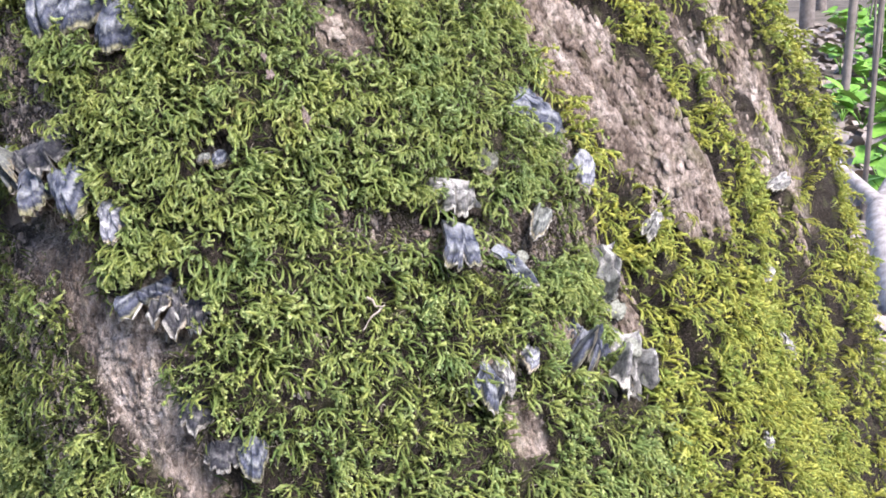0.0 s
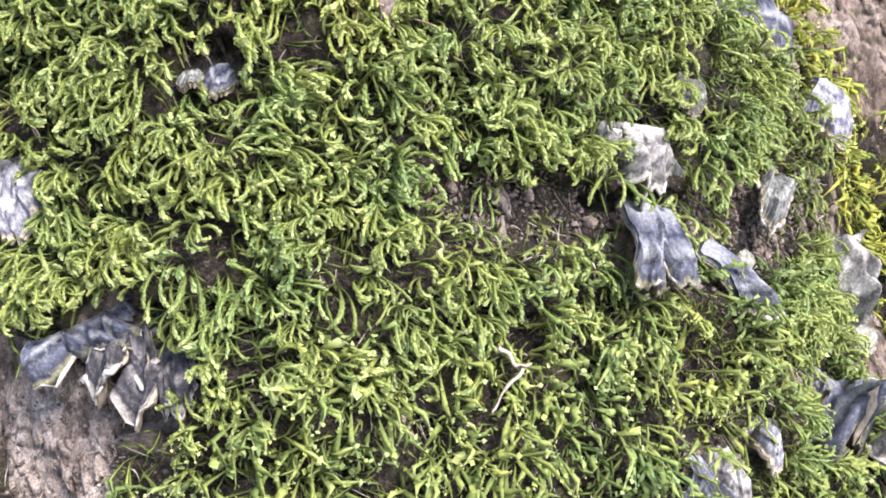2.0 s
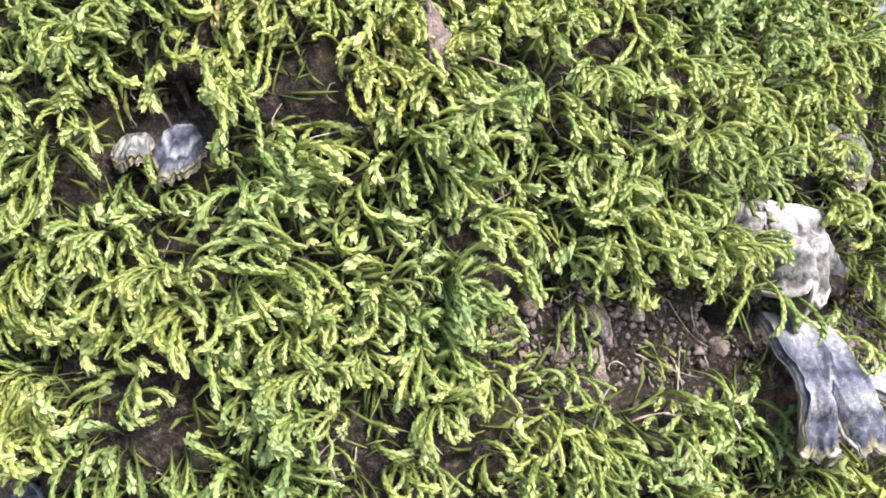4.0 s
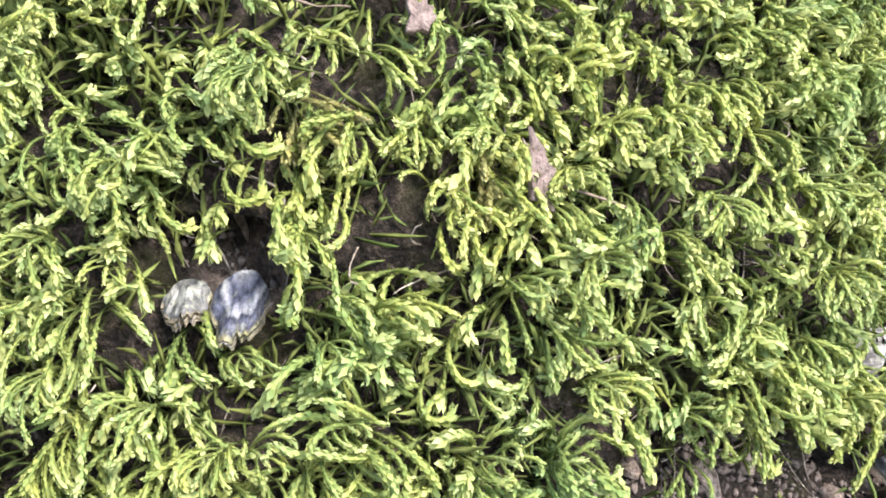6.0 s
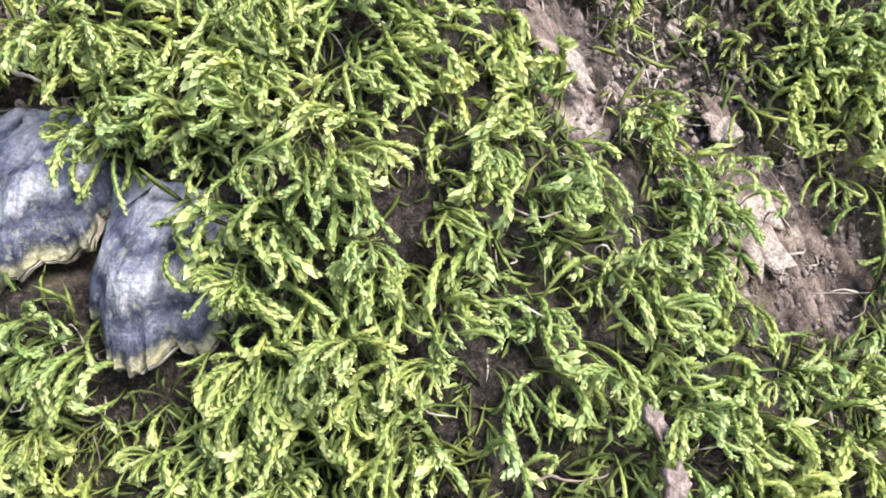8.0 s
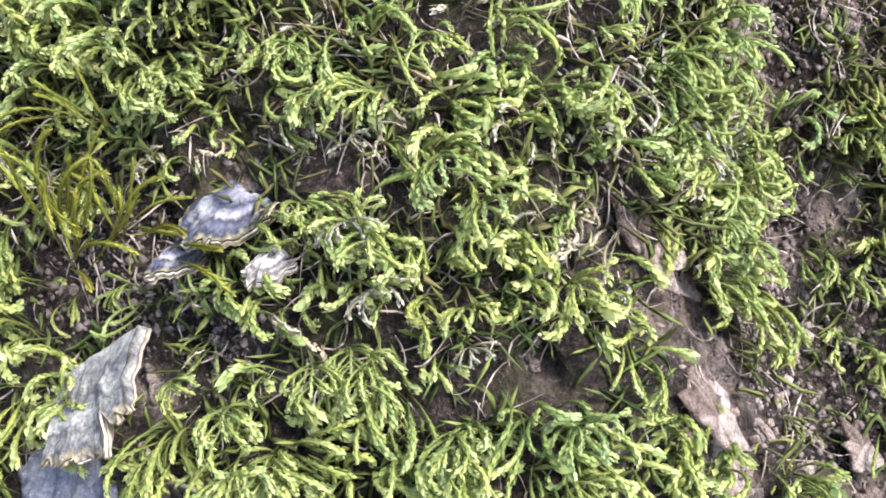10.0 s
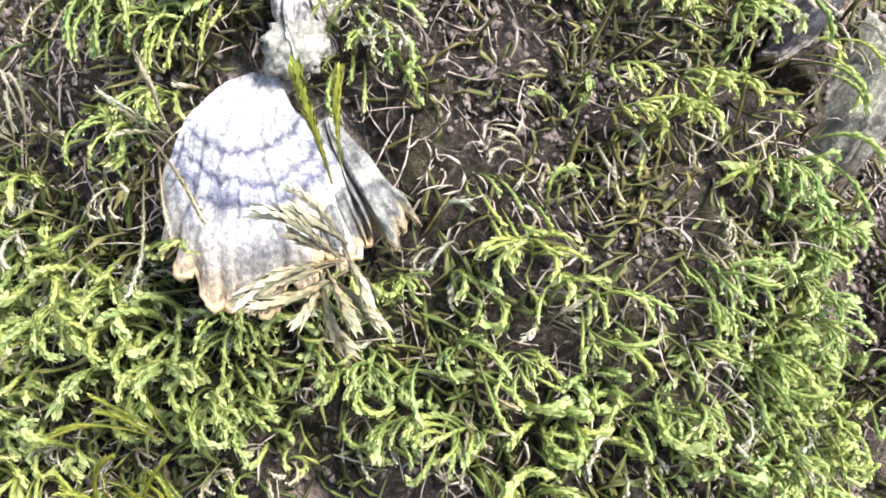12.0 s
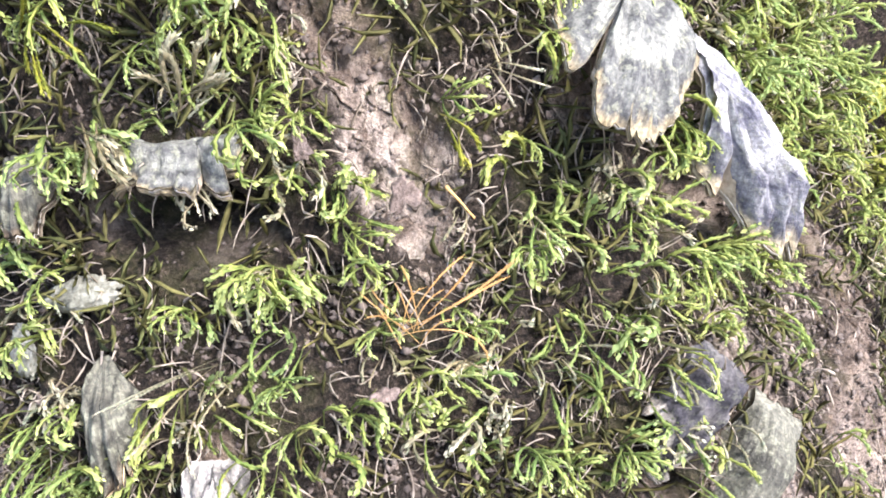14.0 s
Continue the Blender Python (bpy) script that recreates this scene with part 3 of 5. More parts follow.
def shoot_path(rng, start, heading, length, n, droop, curl):
    """A shoot that sets out along heading, sinks a little and arches over towards the bark, coiling most at its tip."""
    p, d = np.array(start, float), np.array(heading, float)
    d /= np.linalg.norm(d)
    out = [p.copy()]
    axis = np.cross(d, np.array([rng.uniform(-0.7, 0.7), -1.0, -0.45]))
    axis = axis + 0.4 * rng.normal(size=3) * np.linalg.norm(axis)
    wag = rng.normal(size=3) * 0.3
    for i in range(n - 1):
        t = (i + 1) / (n - 1)
        d = d + (np.array([0, -droop, 0]) + wag * math.sin(6 * t + wag[0] * 20)) / n
        d = turned(d, axis, curl * (0.12 + 2.64 * t ** 2) / n)
        d /= np.linalg.norm(d)
        p = p + d * length / (n - 1)
        out.append(p.copy())
    return np.array(out)


def leafy(rng, path, width, leaf=1.0, g0=0.15, g1=1.0, step=0.00055, whorl=3, bare_to=0.2, club=0.25):
    """A shoot: a thin bare stem that turns into a cord of small keeled leaves, overlapping and pointing forward,
    thickest just
    before its tip. width: half across. Returns verts, triangles and growth, lowered at leaf roots to paint in the
    axils' shade."""
    far = np.r_[0, np.cumsum(np.linalg.norm(np.diff(path, axis=0), axis=1))]
    total = far[-1]
    n = max(4, int(round(total * (1 - bare_to) / step)))
    at = np.r_[0, np.linspace(bare_to, 0.985, n)]
    P = np.stack([np.interp(at * total, far, path[:, i]) for i in range(3)], 1)
    T = np.gradient(P, axis=0)
    T = T / (np.linalg.norm(T, axis=1, keepdims=True) + 1e-12)
    full = width * (0.42 + 0.58 * smooth(bare_to, 0.62, at)) * (1 + club * np.exp(-((at - 0.87) / 0.11) ** 2)) * (1 - 0.35 * smooth(0.9, 1.0, at))
    thick = np.where(at <= bare_to + 1e-6, 0.24 * width, (0.58 if whorl > 2 else 0.78) * full)
    thick[-1] = 0.12 * width
    every = np.unique(np.r_[0, np.arange(1, n + 1, 2), n])
    V, Q, g = tube(P[every], thick[every], 3, 0.0, g0 + (g1 - g0) * at[every])
    F = [Q[:, [0, 1, 2]], Q[:, [0, 2, 3]]]
    i = np.repeat(np.arange(1, n + 1), whorl)
    k = len(i)
    A = np.cross(T, np.array([0.31, 0.17, 0.94]))
    A = A / (np.linalg.norm(A, axis=1, keepdims=True) + 1e-9)
    B = np.cross(T, A)
    turn = i * 1.15 + np.tile(2 * np.pi * np.arange(whorl) / whorl, n) + rng.normal(size=k) * 0.25
    R = np.cos(turn)[:, None] * A[i] + np.sin(turn)[:, None] * B[i]
    W = np.cross(T[i], R)
    w = (full[i] * rng.uniform(0.85, 1.15, k))[:, None]
    ln = leaf * w * rng.uniform(1.1, 1.7, (k, 1))
    stand = rng.uniform(0.62, 0.92, (k, 1)) * (0.55 + 0.45 * leaf)
    root = P[i] + R * 0.45 * w
    broad = 0.45 if whorl > 2 else 0.75
    left = P[i] + T[i] * ln * 0.42 + R * w * 0.66 - W * w * broad
    right = P[i] + T[i] * ln * 0.42 + R * w * 0.66 + W * w * broad
    tip = P[i] + T[i] * ln + R * w * stand
    m = len(V) + np.arange(k)
    F += [np.stack([m, m + 2 * k, m + 3 * k], -1), np.stack([m, m + 3 * k, m + k], -1)]
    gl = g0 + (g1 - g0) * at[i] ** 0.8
    # leaf roots darker: shade of the axils put into the colour, plus slight pigment
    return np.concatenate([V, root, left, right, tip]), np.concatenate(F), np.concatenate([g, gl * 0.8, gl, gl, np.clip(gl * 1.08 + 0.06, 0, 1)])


def growth(G):
    return [("grow", G)]


FINE = dict(step=0.00048, whorl=3)
COARSE = dict(step=0.00095, whorl=3)
ROUGH = dict(step=0.0023, whorl=2)


def frond(rng, kind, detail=FINE, slim=1.0, leaf=1.0, few=1.0):
    """One frond of the moss, as shoots: x to its side, y up the bark, z outward, in metres."""
    pieces = []
    mm = 0.001
    w = 0.001 * slim
    rings = 12
    if kind == "plume":
        stem = shoot_path(rng, (0, 0, 0), (rng.uniform(-0.5, 0.5), rng.uniform(0.2, 0.8), 1.3), rng.uniform(11, 16) * mm, 13, rng.uniform(0.2, 0.6), rng.uniform(1.1, 2.1))
        pieces.append(leafy(rng, stem, 0.44 * w, leaf, 0.05, 0.95, **detail))
        count = int(rng.randint(7, 11) * few)
        for k in range(count):
            u = 0.30 + 0.64 * (k + rng.uniform(0, 0.4)) / count
            i = min(11, int(u * 12))
            d = stem[i + 1] - stem[i]
            d = d / np.linalg.norm(d)
            flat = np.cross(np.array([1.0, 0, 0]), d)
            fan = (1 if k % 2 else -1) * rng.uniform(0.65, 1.05)
            d = turned(d, flat, fan) + 0.10 * rng.normal(size=3) + np.array([0, 0.25, 0.3])
            p = shoot_path(rng, stem[i], d, rng.uniform(6.5, 10) * mm * (1.2 - 0.5 * u), rings, rng.uniform(0.3, 0.8), rng.uniform(1.3, 3.0))
            pieces.append(leafy(rng, p, rng.uniform(0.46, 0.62) * w, leaf, 0.2, rng.uniform(0.8, 1.0), bare_to=0.06, **detail))
    elif kind == "hook":
        lean = rng.normal() * 0.5
        for k in range(int(rng.randint(4, 8) * few)):
            d = (lean + rng.normal() * 0.5, rng.uniform(0.5, 1.7), 1.2)
            p = shoot_path(rng, (rng.normal() * 2.4 * mm, rng.normal() * 2.4 * mm, 0), d, rng.uniform(10, 18) * mm, rings, rng.uniform(0.2, 0.7), rng.uniform(2.6, 4.6))
            pieces.append(leafy(rng, p, rng.uniform(0.56, 0.82) * w, leaf, 0.02, rng.uniform(0.75, 1.0), bare_to=0.35, club=0.4, **detail))
    elif kind == "hanging":
        for k in range(int(rng.randint(5, 8) * few)):
            d = (rng.uniform(-0.7, 0.7), rng.uniform(-0.4, 0.5), 0.9)
            p = shoot_path(rng, (rng.uniform(-2.5, 2.5) * mm, rng.normal() * mm, 0), d, rng.uniform(10, 17) * mm, rings, rng.uniform(0.8, 1.5), rng.uniform(0.8, 2.6))
            pieces.append(leafy(rng, p, rng.uniform(0.46, 0.64) * w, leaf, 0.02, rng.uniform(0.65, 1.0), bare_to=0.3, **detail))
    elif kind == "bud":
        for k in range(int(rng.randint(5, 8) * few)):
            d = (rng.normal() * 0.45, 0.25 + rng.normal() * 0.4, 1.0)
            p = shoot_path(rng, (rng.normal() * 2.2 * mm, rng.normal() * 2.2 * mm, 0), d, rng.uniform(6, 11) * mm, rings, rng.uniform(0.1, 0.5), rng.uniform(0.6, 2.2))
            pieces.append(leafy(rng, p, rng.uniform(0.54, 0.74) * w, 1.15 * leaf, 0.05, rng.uniform(0.85, 1.0), bare_to=0.3, club=0.9, **detail))
    else:
        for k in range(int(rng.randint(5, 8) * few)):
            a = rng.uniform(0, 2 * math.pi)
            d = (math.cos(a), math.sin(a) - 0.2, rng.uniform(0.3, 0.9))
            p = shoot_path(rng, (0, 0, 0), d, rng.uniform(4, 9) * mm, 10, rng.uniform(0.1, 0.8), rng.uniform(-0.6, 1.8))
            pieces.append(leafy(rng, p, rng.uniform(0.24, 0.40) * w, 1.3, 0.03, rng.uniform(0.25, 0.75), bare_to=0.1, **detail))
    return pieces


moss_rng = np.random.RandomState(5)
KINDS = ["plume"] * 10 + ["hook"] * 16 + ["bud"] * 6 + ["hanging"] * 8 + ["low"] * 8
SHOOTS = [frond(moss_rng, k) for k in KINDS]
FRONDS = [joined(p) for p in SHOOTS]
THIN_FRONDS = [joined(frond(moss_rng, k, COARSE, 1.0, 1.1, 0.8)) for k in KINDS]
MID_FRONDS = [joined(frond(moss_rng, k, COARSE)) for k in KINDS]
FAR_FRONDS = [joined(frond(moss_rng, k, ROUGH, 1.35, 0.9, 0.8)) for k in KINDS]


def placed(mesh, origin, side, up, out, spin, size):
    v, f, g = mesh
    c, s = math.cos(spin), math.sin(spin)
    x, y = v[:, 0] * c - v[:, 1] * s, v[:, 0] * s + v[:, 1] * c
    return origin + size * (x[:, None] * side + y[:, None] * up + v[:, 2:3] * out), f, g


def moss_mat(label, t0, t1, z0, z1, density, singles, fronds, seed, big=1.0, mat_=None, thin=1.0, patchy=0.0, plumes=0.0, tall_from=0.55):
    """One carpet of moss over a stretch of the trunk: the shoots at its middle are parts, the rest is one mesh."""
    mat_ = mat_ or MOSS
    rng = np.random.RandomState(seed)
    n = int((t1 - t0) * 0.29 * (z1 - z0) * 1e4 * 1.25 * density)
    th, z = rng.uniform(t0, t1, n), rng.uniform(z0, z1, n)
    cover = moss_cover(th, z)
    clump = 1 - patchy * (1 - smooth(-0.22, 0.30, fbm(th * 0.29 * 48, z * 48, 6.5, 3)))
    keep = cover * clump * (1 - (1 - thin) * smooth(0.78, 0.84, z)) > rng.uniform(0.02, 0.9, n)
    th, z, cover = th[keep], z[keep], cover[keep]
    side, up, out = trunk_frame(th, z)
    base = on_trunk(th, z, bark_depth(th, z) - 0.0035)
    mat = thing("moss_mat", label, "moss", "moss on the trunk", "", at=tuple(on_trunk((t0 + t1) / 2, (z0 + z1) / 2)))
    loc = np.array(mat.location)
    order = np.argsort(np.abs(th + 0.15) + 3 * np.abs(z - (z0 + z1) / 2))
    single = set(order[:singles].tolist())
    pieces, made = [], {}
    for i in range(len(th)):
        tall = cover[i] > tall_from and rng.uniform() < 0.80
        k = rng.randint(0, 10) if tall and rng.uniform() < plumes else rng.randint(0, 40) if tall else rng.randint(32, 48)
        size = (0.62 + 0.38 * cover[i]) * rng.uniform(0.75, 1.25) * big
        spin = rng.normal() * 0.5
        if i in single:
            m = Matrix((side[i], up[i], out[i])).transposed().to_4x4()
            at = Matrix.Translation(Vector(base[i] - loc)) @ m @ Matrix.Rotation(spin, 4, "Z") @ Matrix.Scale(size, 4)
            for j, (v, f, g) in enumerate(SHOOTS[k]):
                if (k, j) not in made:
                    made[k, j] = make_mesh("shoot", v, f, mat_, True, growth(g))
                part_of(mat, "shoot", made[k, j]).matrix_basis = at
        else:
            pieces.append(placed(fronds[k], base[i] - loc, side[i], up[i], out[i], spin, size))
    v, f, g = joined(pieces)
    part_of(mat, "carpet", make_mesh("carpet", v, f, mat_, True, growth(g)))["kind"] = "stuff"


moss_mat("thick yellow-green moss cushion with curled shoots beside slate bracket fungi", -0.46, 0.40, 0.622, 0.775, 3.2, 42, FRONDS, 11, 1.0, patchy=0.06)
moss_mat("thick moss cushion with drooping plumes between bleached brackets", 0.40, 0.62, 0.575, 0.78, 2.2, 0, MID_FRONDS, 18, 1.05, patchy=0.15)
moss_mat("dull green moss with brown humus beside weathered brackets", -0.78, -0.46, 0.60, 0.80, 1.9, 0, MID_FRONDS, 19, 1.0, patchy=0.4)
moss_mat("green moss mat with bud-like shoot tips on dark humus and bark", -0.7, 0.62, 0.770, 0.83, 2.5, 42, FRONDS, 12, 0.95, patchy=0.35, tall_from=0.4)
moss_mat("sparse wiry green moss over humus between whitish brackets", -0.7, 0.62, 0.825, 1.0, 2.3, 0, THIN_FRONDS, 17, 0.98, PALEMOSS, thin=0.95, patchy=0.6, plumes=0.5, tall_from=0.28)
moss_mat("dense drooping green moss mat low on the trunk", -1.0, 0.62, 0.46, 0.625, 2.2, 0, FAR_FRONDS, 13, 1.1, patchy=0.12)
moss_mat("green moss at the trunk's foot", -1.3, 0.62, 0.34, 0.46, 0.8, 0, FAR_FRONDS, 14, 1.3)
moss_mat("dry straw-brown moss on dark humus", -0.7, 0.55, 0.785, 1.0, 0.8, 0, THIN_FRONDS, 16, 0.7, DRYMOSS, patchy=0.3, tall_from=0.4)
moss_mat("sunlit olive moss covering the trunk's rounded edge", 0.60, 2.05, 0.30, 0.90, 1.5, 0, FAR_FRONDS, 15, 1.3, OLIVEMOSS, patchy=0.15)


def short_clump(rng):
    """A few short plain shoots that fill the depth of the carpet."""
    pieces = []
    for k in range(6):
        a = rng.uniform(0, 2 * math.pi)
        p = shoot_path(rng, rng.normal(size=3) * (0.002, 0.002, 0), (math.cos(a), math.sin(a), rng.uniform(0.4, 1.2)), rng.uniform(0.004, 0.008), 4, 0.4, rng.uniform(-0.5, 2.0))
        v, f, g = tube(p, np.array([0.15, 0.30, 0.32, 0.08]) * 0.001 * rng.uniform(0.7, 1.2), 3, 0.3, np.linspace(0.08, rng.uniform(0.25, 0.6), 4))
        pieces.append((v, np.concatenate([f[:, [0, 1, 2]], f[:, [0, 2, 3]]]), g))
    return joined(pieces)


def undergrowth():
    """The short dark shoots that fill the carpet's depth."""
    rng = np.random.RandomState(31)
    clumps = [short_clump(rng) for k in range(12)]
    for label, z0, z1, share, mat in (("short dark green shoots deep in the moss carpet", 0.50, 0.84, 2.7, MOSS), ("short wiry olive-brown moss on dark humus", 0.80, 1.0, 2.0, WIRY)):
        n = int(1.2 * 0.29 * (z1 - z0) * 1e4 * 1.25 * share)
        th, z = rng.uniform(-0.62, 0.58, n), rng.uniform(z0, z1, n)
        keep = moss_cover(th, z) + 0.25 * (z > 0.8) > rng.uniform(0.15, 0.8, n)
        th, z = th[keep], z[keep]
        side, up, out = trunk_frame(th, z)
        base = on_trunk(th, z, bark_depth(th, z) - 0.003)
        v, f, g = joined([placed(clumps[rng.randint(12)], base[i], side[i], up[i], out[i], rng.uniform(0, 6.28), rng.uniform(0.8, 1.4)) for i in range(len(th))])
        tagged(new("moss_undergrowth", make_mesh("moss_undergrowth", v, f, mat, True, growth(g))), label, "moss", kind="stuff")


undergrowth()


# ---- what lies loose on the bark ----
def crumb(rng, r):
    v = np.array([(1, 0, 0), (-1, 0, 0), (0, 1, 0), (0, -1, 0), (0, 0, 1), (0, 0, -1)], float) * r * rng.uniform(0.5, 1.3, (6, 1)) + rng.normal(size=(6, 3)) * r * 0.2
    f = np.array([(0, 2, 4, 4), (2, 1, 4, 4), (1, 3, 4, 4), (3, 0, 4, 4), (2, 0, 5, 5), (1, 2, 5, 5), (3, 1, 5, 5), (0, 3, 5, 5)])[:, :3]
    return v, f, np.zeros(6)


def crumbs():
    """Dark crumbs of humus in the bare and thinly grown places."""
    rng = np.random.RandomState(21)
    th, z = rng.uniform(-0.6, 0.62, 120000), rng.uniform(0.56, 0.97, 120000)
    keep = (HUMUS(th, z) * 0.9 + 0.10 + 0.25 * (moss_cover(th, z) < 0.75)) * (moss_cover(th, z) < 0.95) > rng.uniform(0, 1, 120000)
    th, z = th[keep][:36000], z[keep][:36000]
    base = on_trunk(th, z, bark_depth(th, z) - 0.0028)
    v, f, g = joined([(c[0] + p, c[1], c[2]) for c, p in ((crumb(rng, 0.00025 + 0.0008 * rng.uniform(0, 1) ** 2), p) for p in base)])
    tagged(new("humus_crumbs", make_mesh("humus_crumbs", v, f, CRUMB, False)), "dark crumbs of humus lying on the bark", "humus", kind="stuff")


def strands():
    """Dry brown stems and rootlets tangled on the bark."""
    rng = np.random.RandomState(22)
    th, z = rng.uniform(-0.65, 0.6, 26000), rng.uniform(0.5, 1.0, 26000)
    cover = moss_cover(th, z)
    upper = smooth(0.74, 0.82, z)
    keep = (0.08 + 0.12 * (cover < 0.7) + 0.45 * upper * (cover > 0.1)) > rng.uniform(0, 1, 26000)
    th, z = th[keep][:8000], z[keep][:8000]
    side, up, out = trunk_frame(th, z)
    base = on_trunk(th, z, bark_depth(th, z) - 0.003)
    pieces = []
    for i in range(len(th)):
        a = rng.uniform(0, 6.28)
        p = shoot_path(rng, (0, 0, 0), (math.cos(a), math.sin(a) - 0.3, rng.uniform(0.1, 0.9)), rng.uniform(0.004, 0.012), 6, rng.uniform(0, 1.5), rng.uniform(-3.0, 3.0))
        m = tube(p, np.linspace(0.00017, 0.00008, 6) * rng.uniform(0.6, 1.5), 3, 0.3)
        pieces.append(placed(m, base[i], side[i], up[i], out[i], 0, 1))
    v, f, g = joined(pieces)
    tagged(new("dry_strands", make_mesh("dry_strands", v, f, STALK)), "tangle of dry brown stems and rootlets on the bark", "plant debris", kind="stuff")


crumbs()
strands()


def plate_mesh(rng, wide, long, thick, mat):
    """A flake of bark, long in y: an uneven outline, a rough domed face and a broken edge."""
    n = 18
    a = np.arange(n) * 2 * math.pi / n
    r = 1 + 0.20 * rng.normal(size=n) + 0.14 * np.sin(2 * a + rng.uniform(0, 6)) + 0.12 * np.sin(3 * a + rng.uniform(0, 6))
    box = 1 / np.maximum(np.abs(np.cos(a)), np.abs(np.sin(a))) ** 0.7
    tilt = rng.normal(size=2) * 0.05
    rings = []
    for q, lift in ((1.0, -1.8), (1.0, 0.0), (0.93, 0.18), (0.62, 0.12), (0.3, 0.2)):
        x, y = 0.5 * wide * q * r * box * np.cos(a), 0.5 * long * q * r * box * np.sin(a)
        rings.append(np.stack([x, y, thick * (lift + 0.16 * rng.normal(size=n) * (lift > -1)) + tilt[0] * x + tilt[1] * y], -1))
    V = np.concatenate(rings + [np.array([[0, 0, thick * 0.5]])])
    i = np.arange(n)
    k = (i + 1) % n
    F = [(c * n + p, c * n + q, (c + 1) * n + q, (c + 1) * n + p) for c in range(4) for p, q in zip(i, k)] + [(4 * n + p, 4 * n + q, 5 * n) for p, q in zip(i, k)]
    return make_mesh("bark_plate", V, F, mat, True)


def bark_plates():
    rng = np.random.RandomState(23)
    shapes = [plate_mesh(rng, rng.uniform(0.003, 0.006), rng.uniform(0.005, 0.012), 0.0007, BARK) for k in range(14)]
    th, z = rng.uniform(-0.65, 1.0, 9000), rng.uniform(0.5, 1.0, 9000)
    keep = (z < rng.uniform(0.74, 0.86, 9000)) & (moss_cover(th, z) < 0.45) & (HUMUS(th, z) < 0.2) & ((bark_depth(th, z) > -0.002))
    th, z = th[keep][:300], z[keep][:300]
    side, up, out = trunk_frame(th, z)
    base = on_trunk(th, z, bark_depth(th, z) - 0.003) - np.array(tree.location)
    for i in range(len(th)):
        m = Matrix((side[i], up[i], out[i])).transposed().to_4x4()
        ob = part_of(tree, "bark_plate", shapes[rng.randint(14)])
        s = rng.uniform(0.4, 1.0) * (1 - 0.5 * smooth(0.72, 0.80, z[i]))
        ob.matrix_basis = Matrix.Translation(Vector(base[i])) @ m @ Matrix.Rotation(rng.normal() * 0.25, 4, "Z") @ Matrix.Rotation(rng.normal() * 0.2, 4, "X") @ Matrix.Scale(s, 4)


def bark_scales():
    """The many small flakes that roughen the bare bark."""
    rng = np.random.RandomState(24)
    th, z = rng.uniform(-0.7, 1.5, 60000), rng.uniform(0.48, 1.0, 60000)
    keep = (moss_cover(th, z) < rng.uniform(0.2, 0.75, 60000)) & (HUMUS(th, z) < rng.uniform(0.5, 1.1, 60000))
    th, z = th[keep][:8000], z[keep][:8000]
    side, up, out = trunk_frame(th, z)
    base = on_trunk(th, z, bark_depth(th, z) - 0.0031) - np.array(tree.location)
    n = 7
    a = np.arange(n) * 2 * math.pi / n
    k = (np.arange(n) + 1) % n
    F = np.concatenate([np.stack([np.arange(n), k, np.full(n, 2 * n)], -1), np.stack([np.arange(n) + n, k + n, k], -1), np.stack([np.arange(n) + n, k, np.arange(n)], -1)])
    pieces = []
    for i in range(len(th)):
        s = rng.uniform(0.35, 0.95) ** 2 * (1 - 0.55 * smooth(0.74, 0.82, z[i])) * (0.55 + 0.45 * smooth(0.3, 0.7, th[i]))
        w, l, turn = 0.0024 * s * rng.uniform(0.6, 1.4), 0.0055 * s * rng.uniform(0.6, 1.5), rng.normal() * 0.3
        r = 1 + 0.25 * rng.normal(size=n)
        x, y = w * np.cos(a) * r, l * np.sin(a) * r
        h = 0.0004 + 0.0012 * s + rng.uniform(-0.25, 0.25) * x + rng.uniform(-0.15, 0.15) * y
        P = np.concatenate([np.stack([x, y, h], -1), np.stack([x * 1.1, y * 1.1, np.full(n, -0.001)], -1), [[0, 0, 0.0005 + 0.0014 * s]]])
        pieces.append(placed((P, F, np.zeros(len(P))), base[i], side[i], up[i], out[i], turn, 1))
    v, f, g = joined(pieces)
    part_of(tree, "bark_roughness", make_mesh("bark_roughness", v, f, BARK, False))["kind"] = "stuff"


bark_plates()
bark_scales()


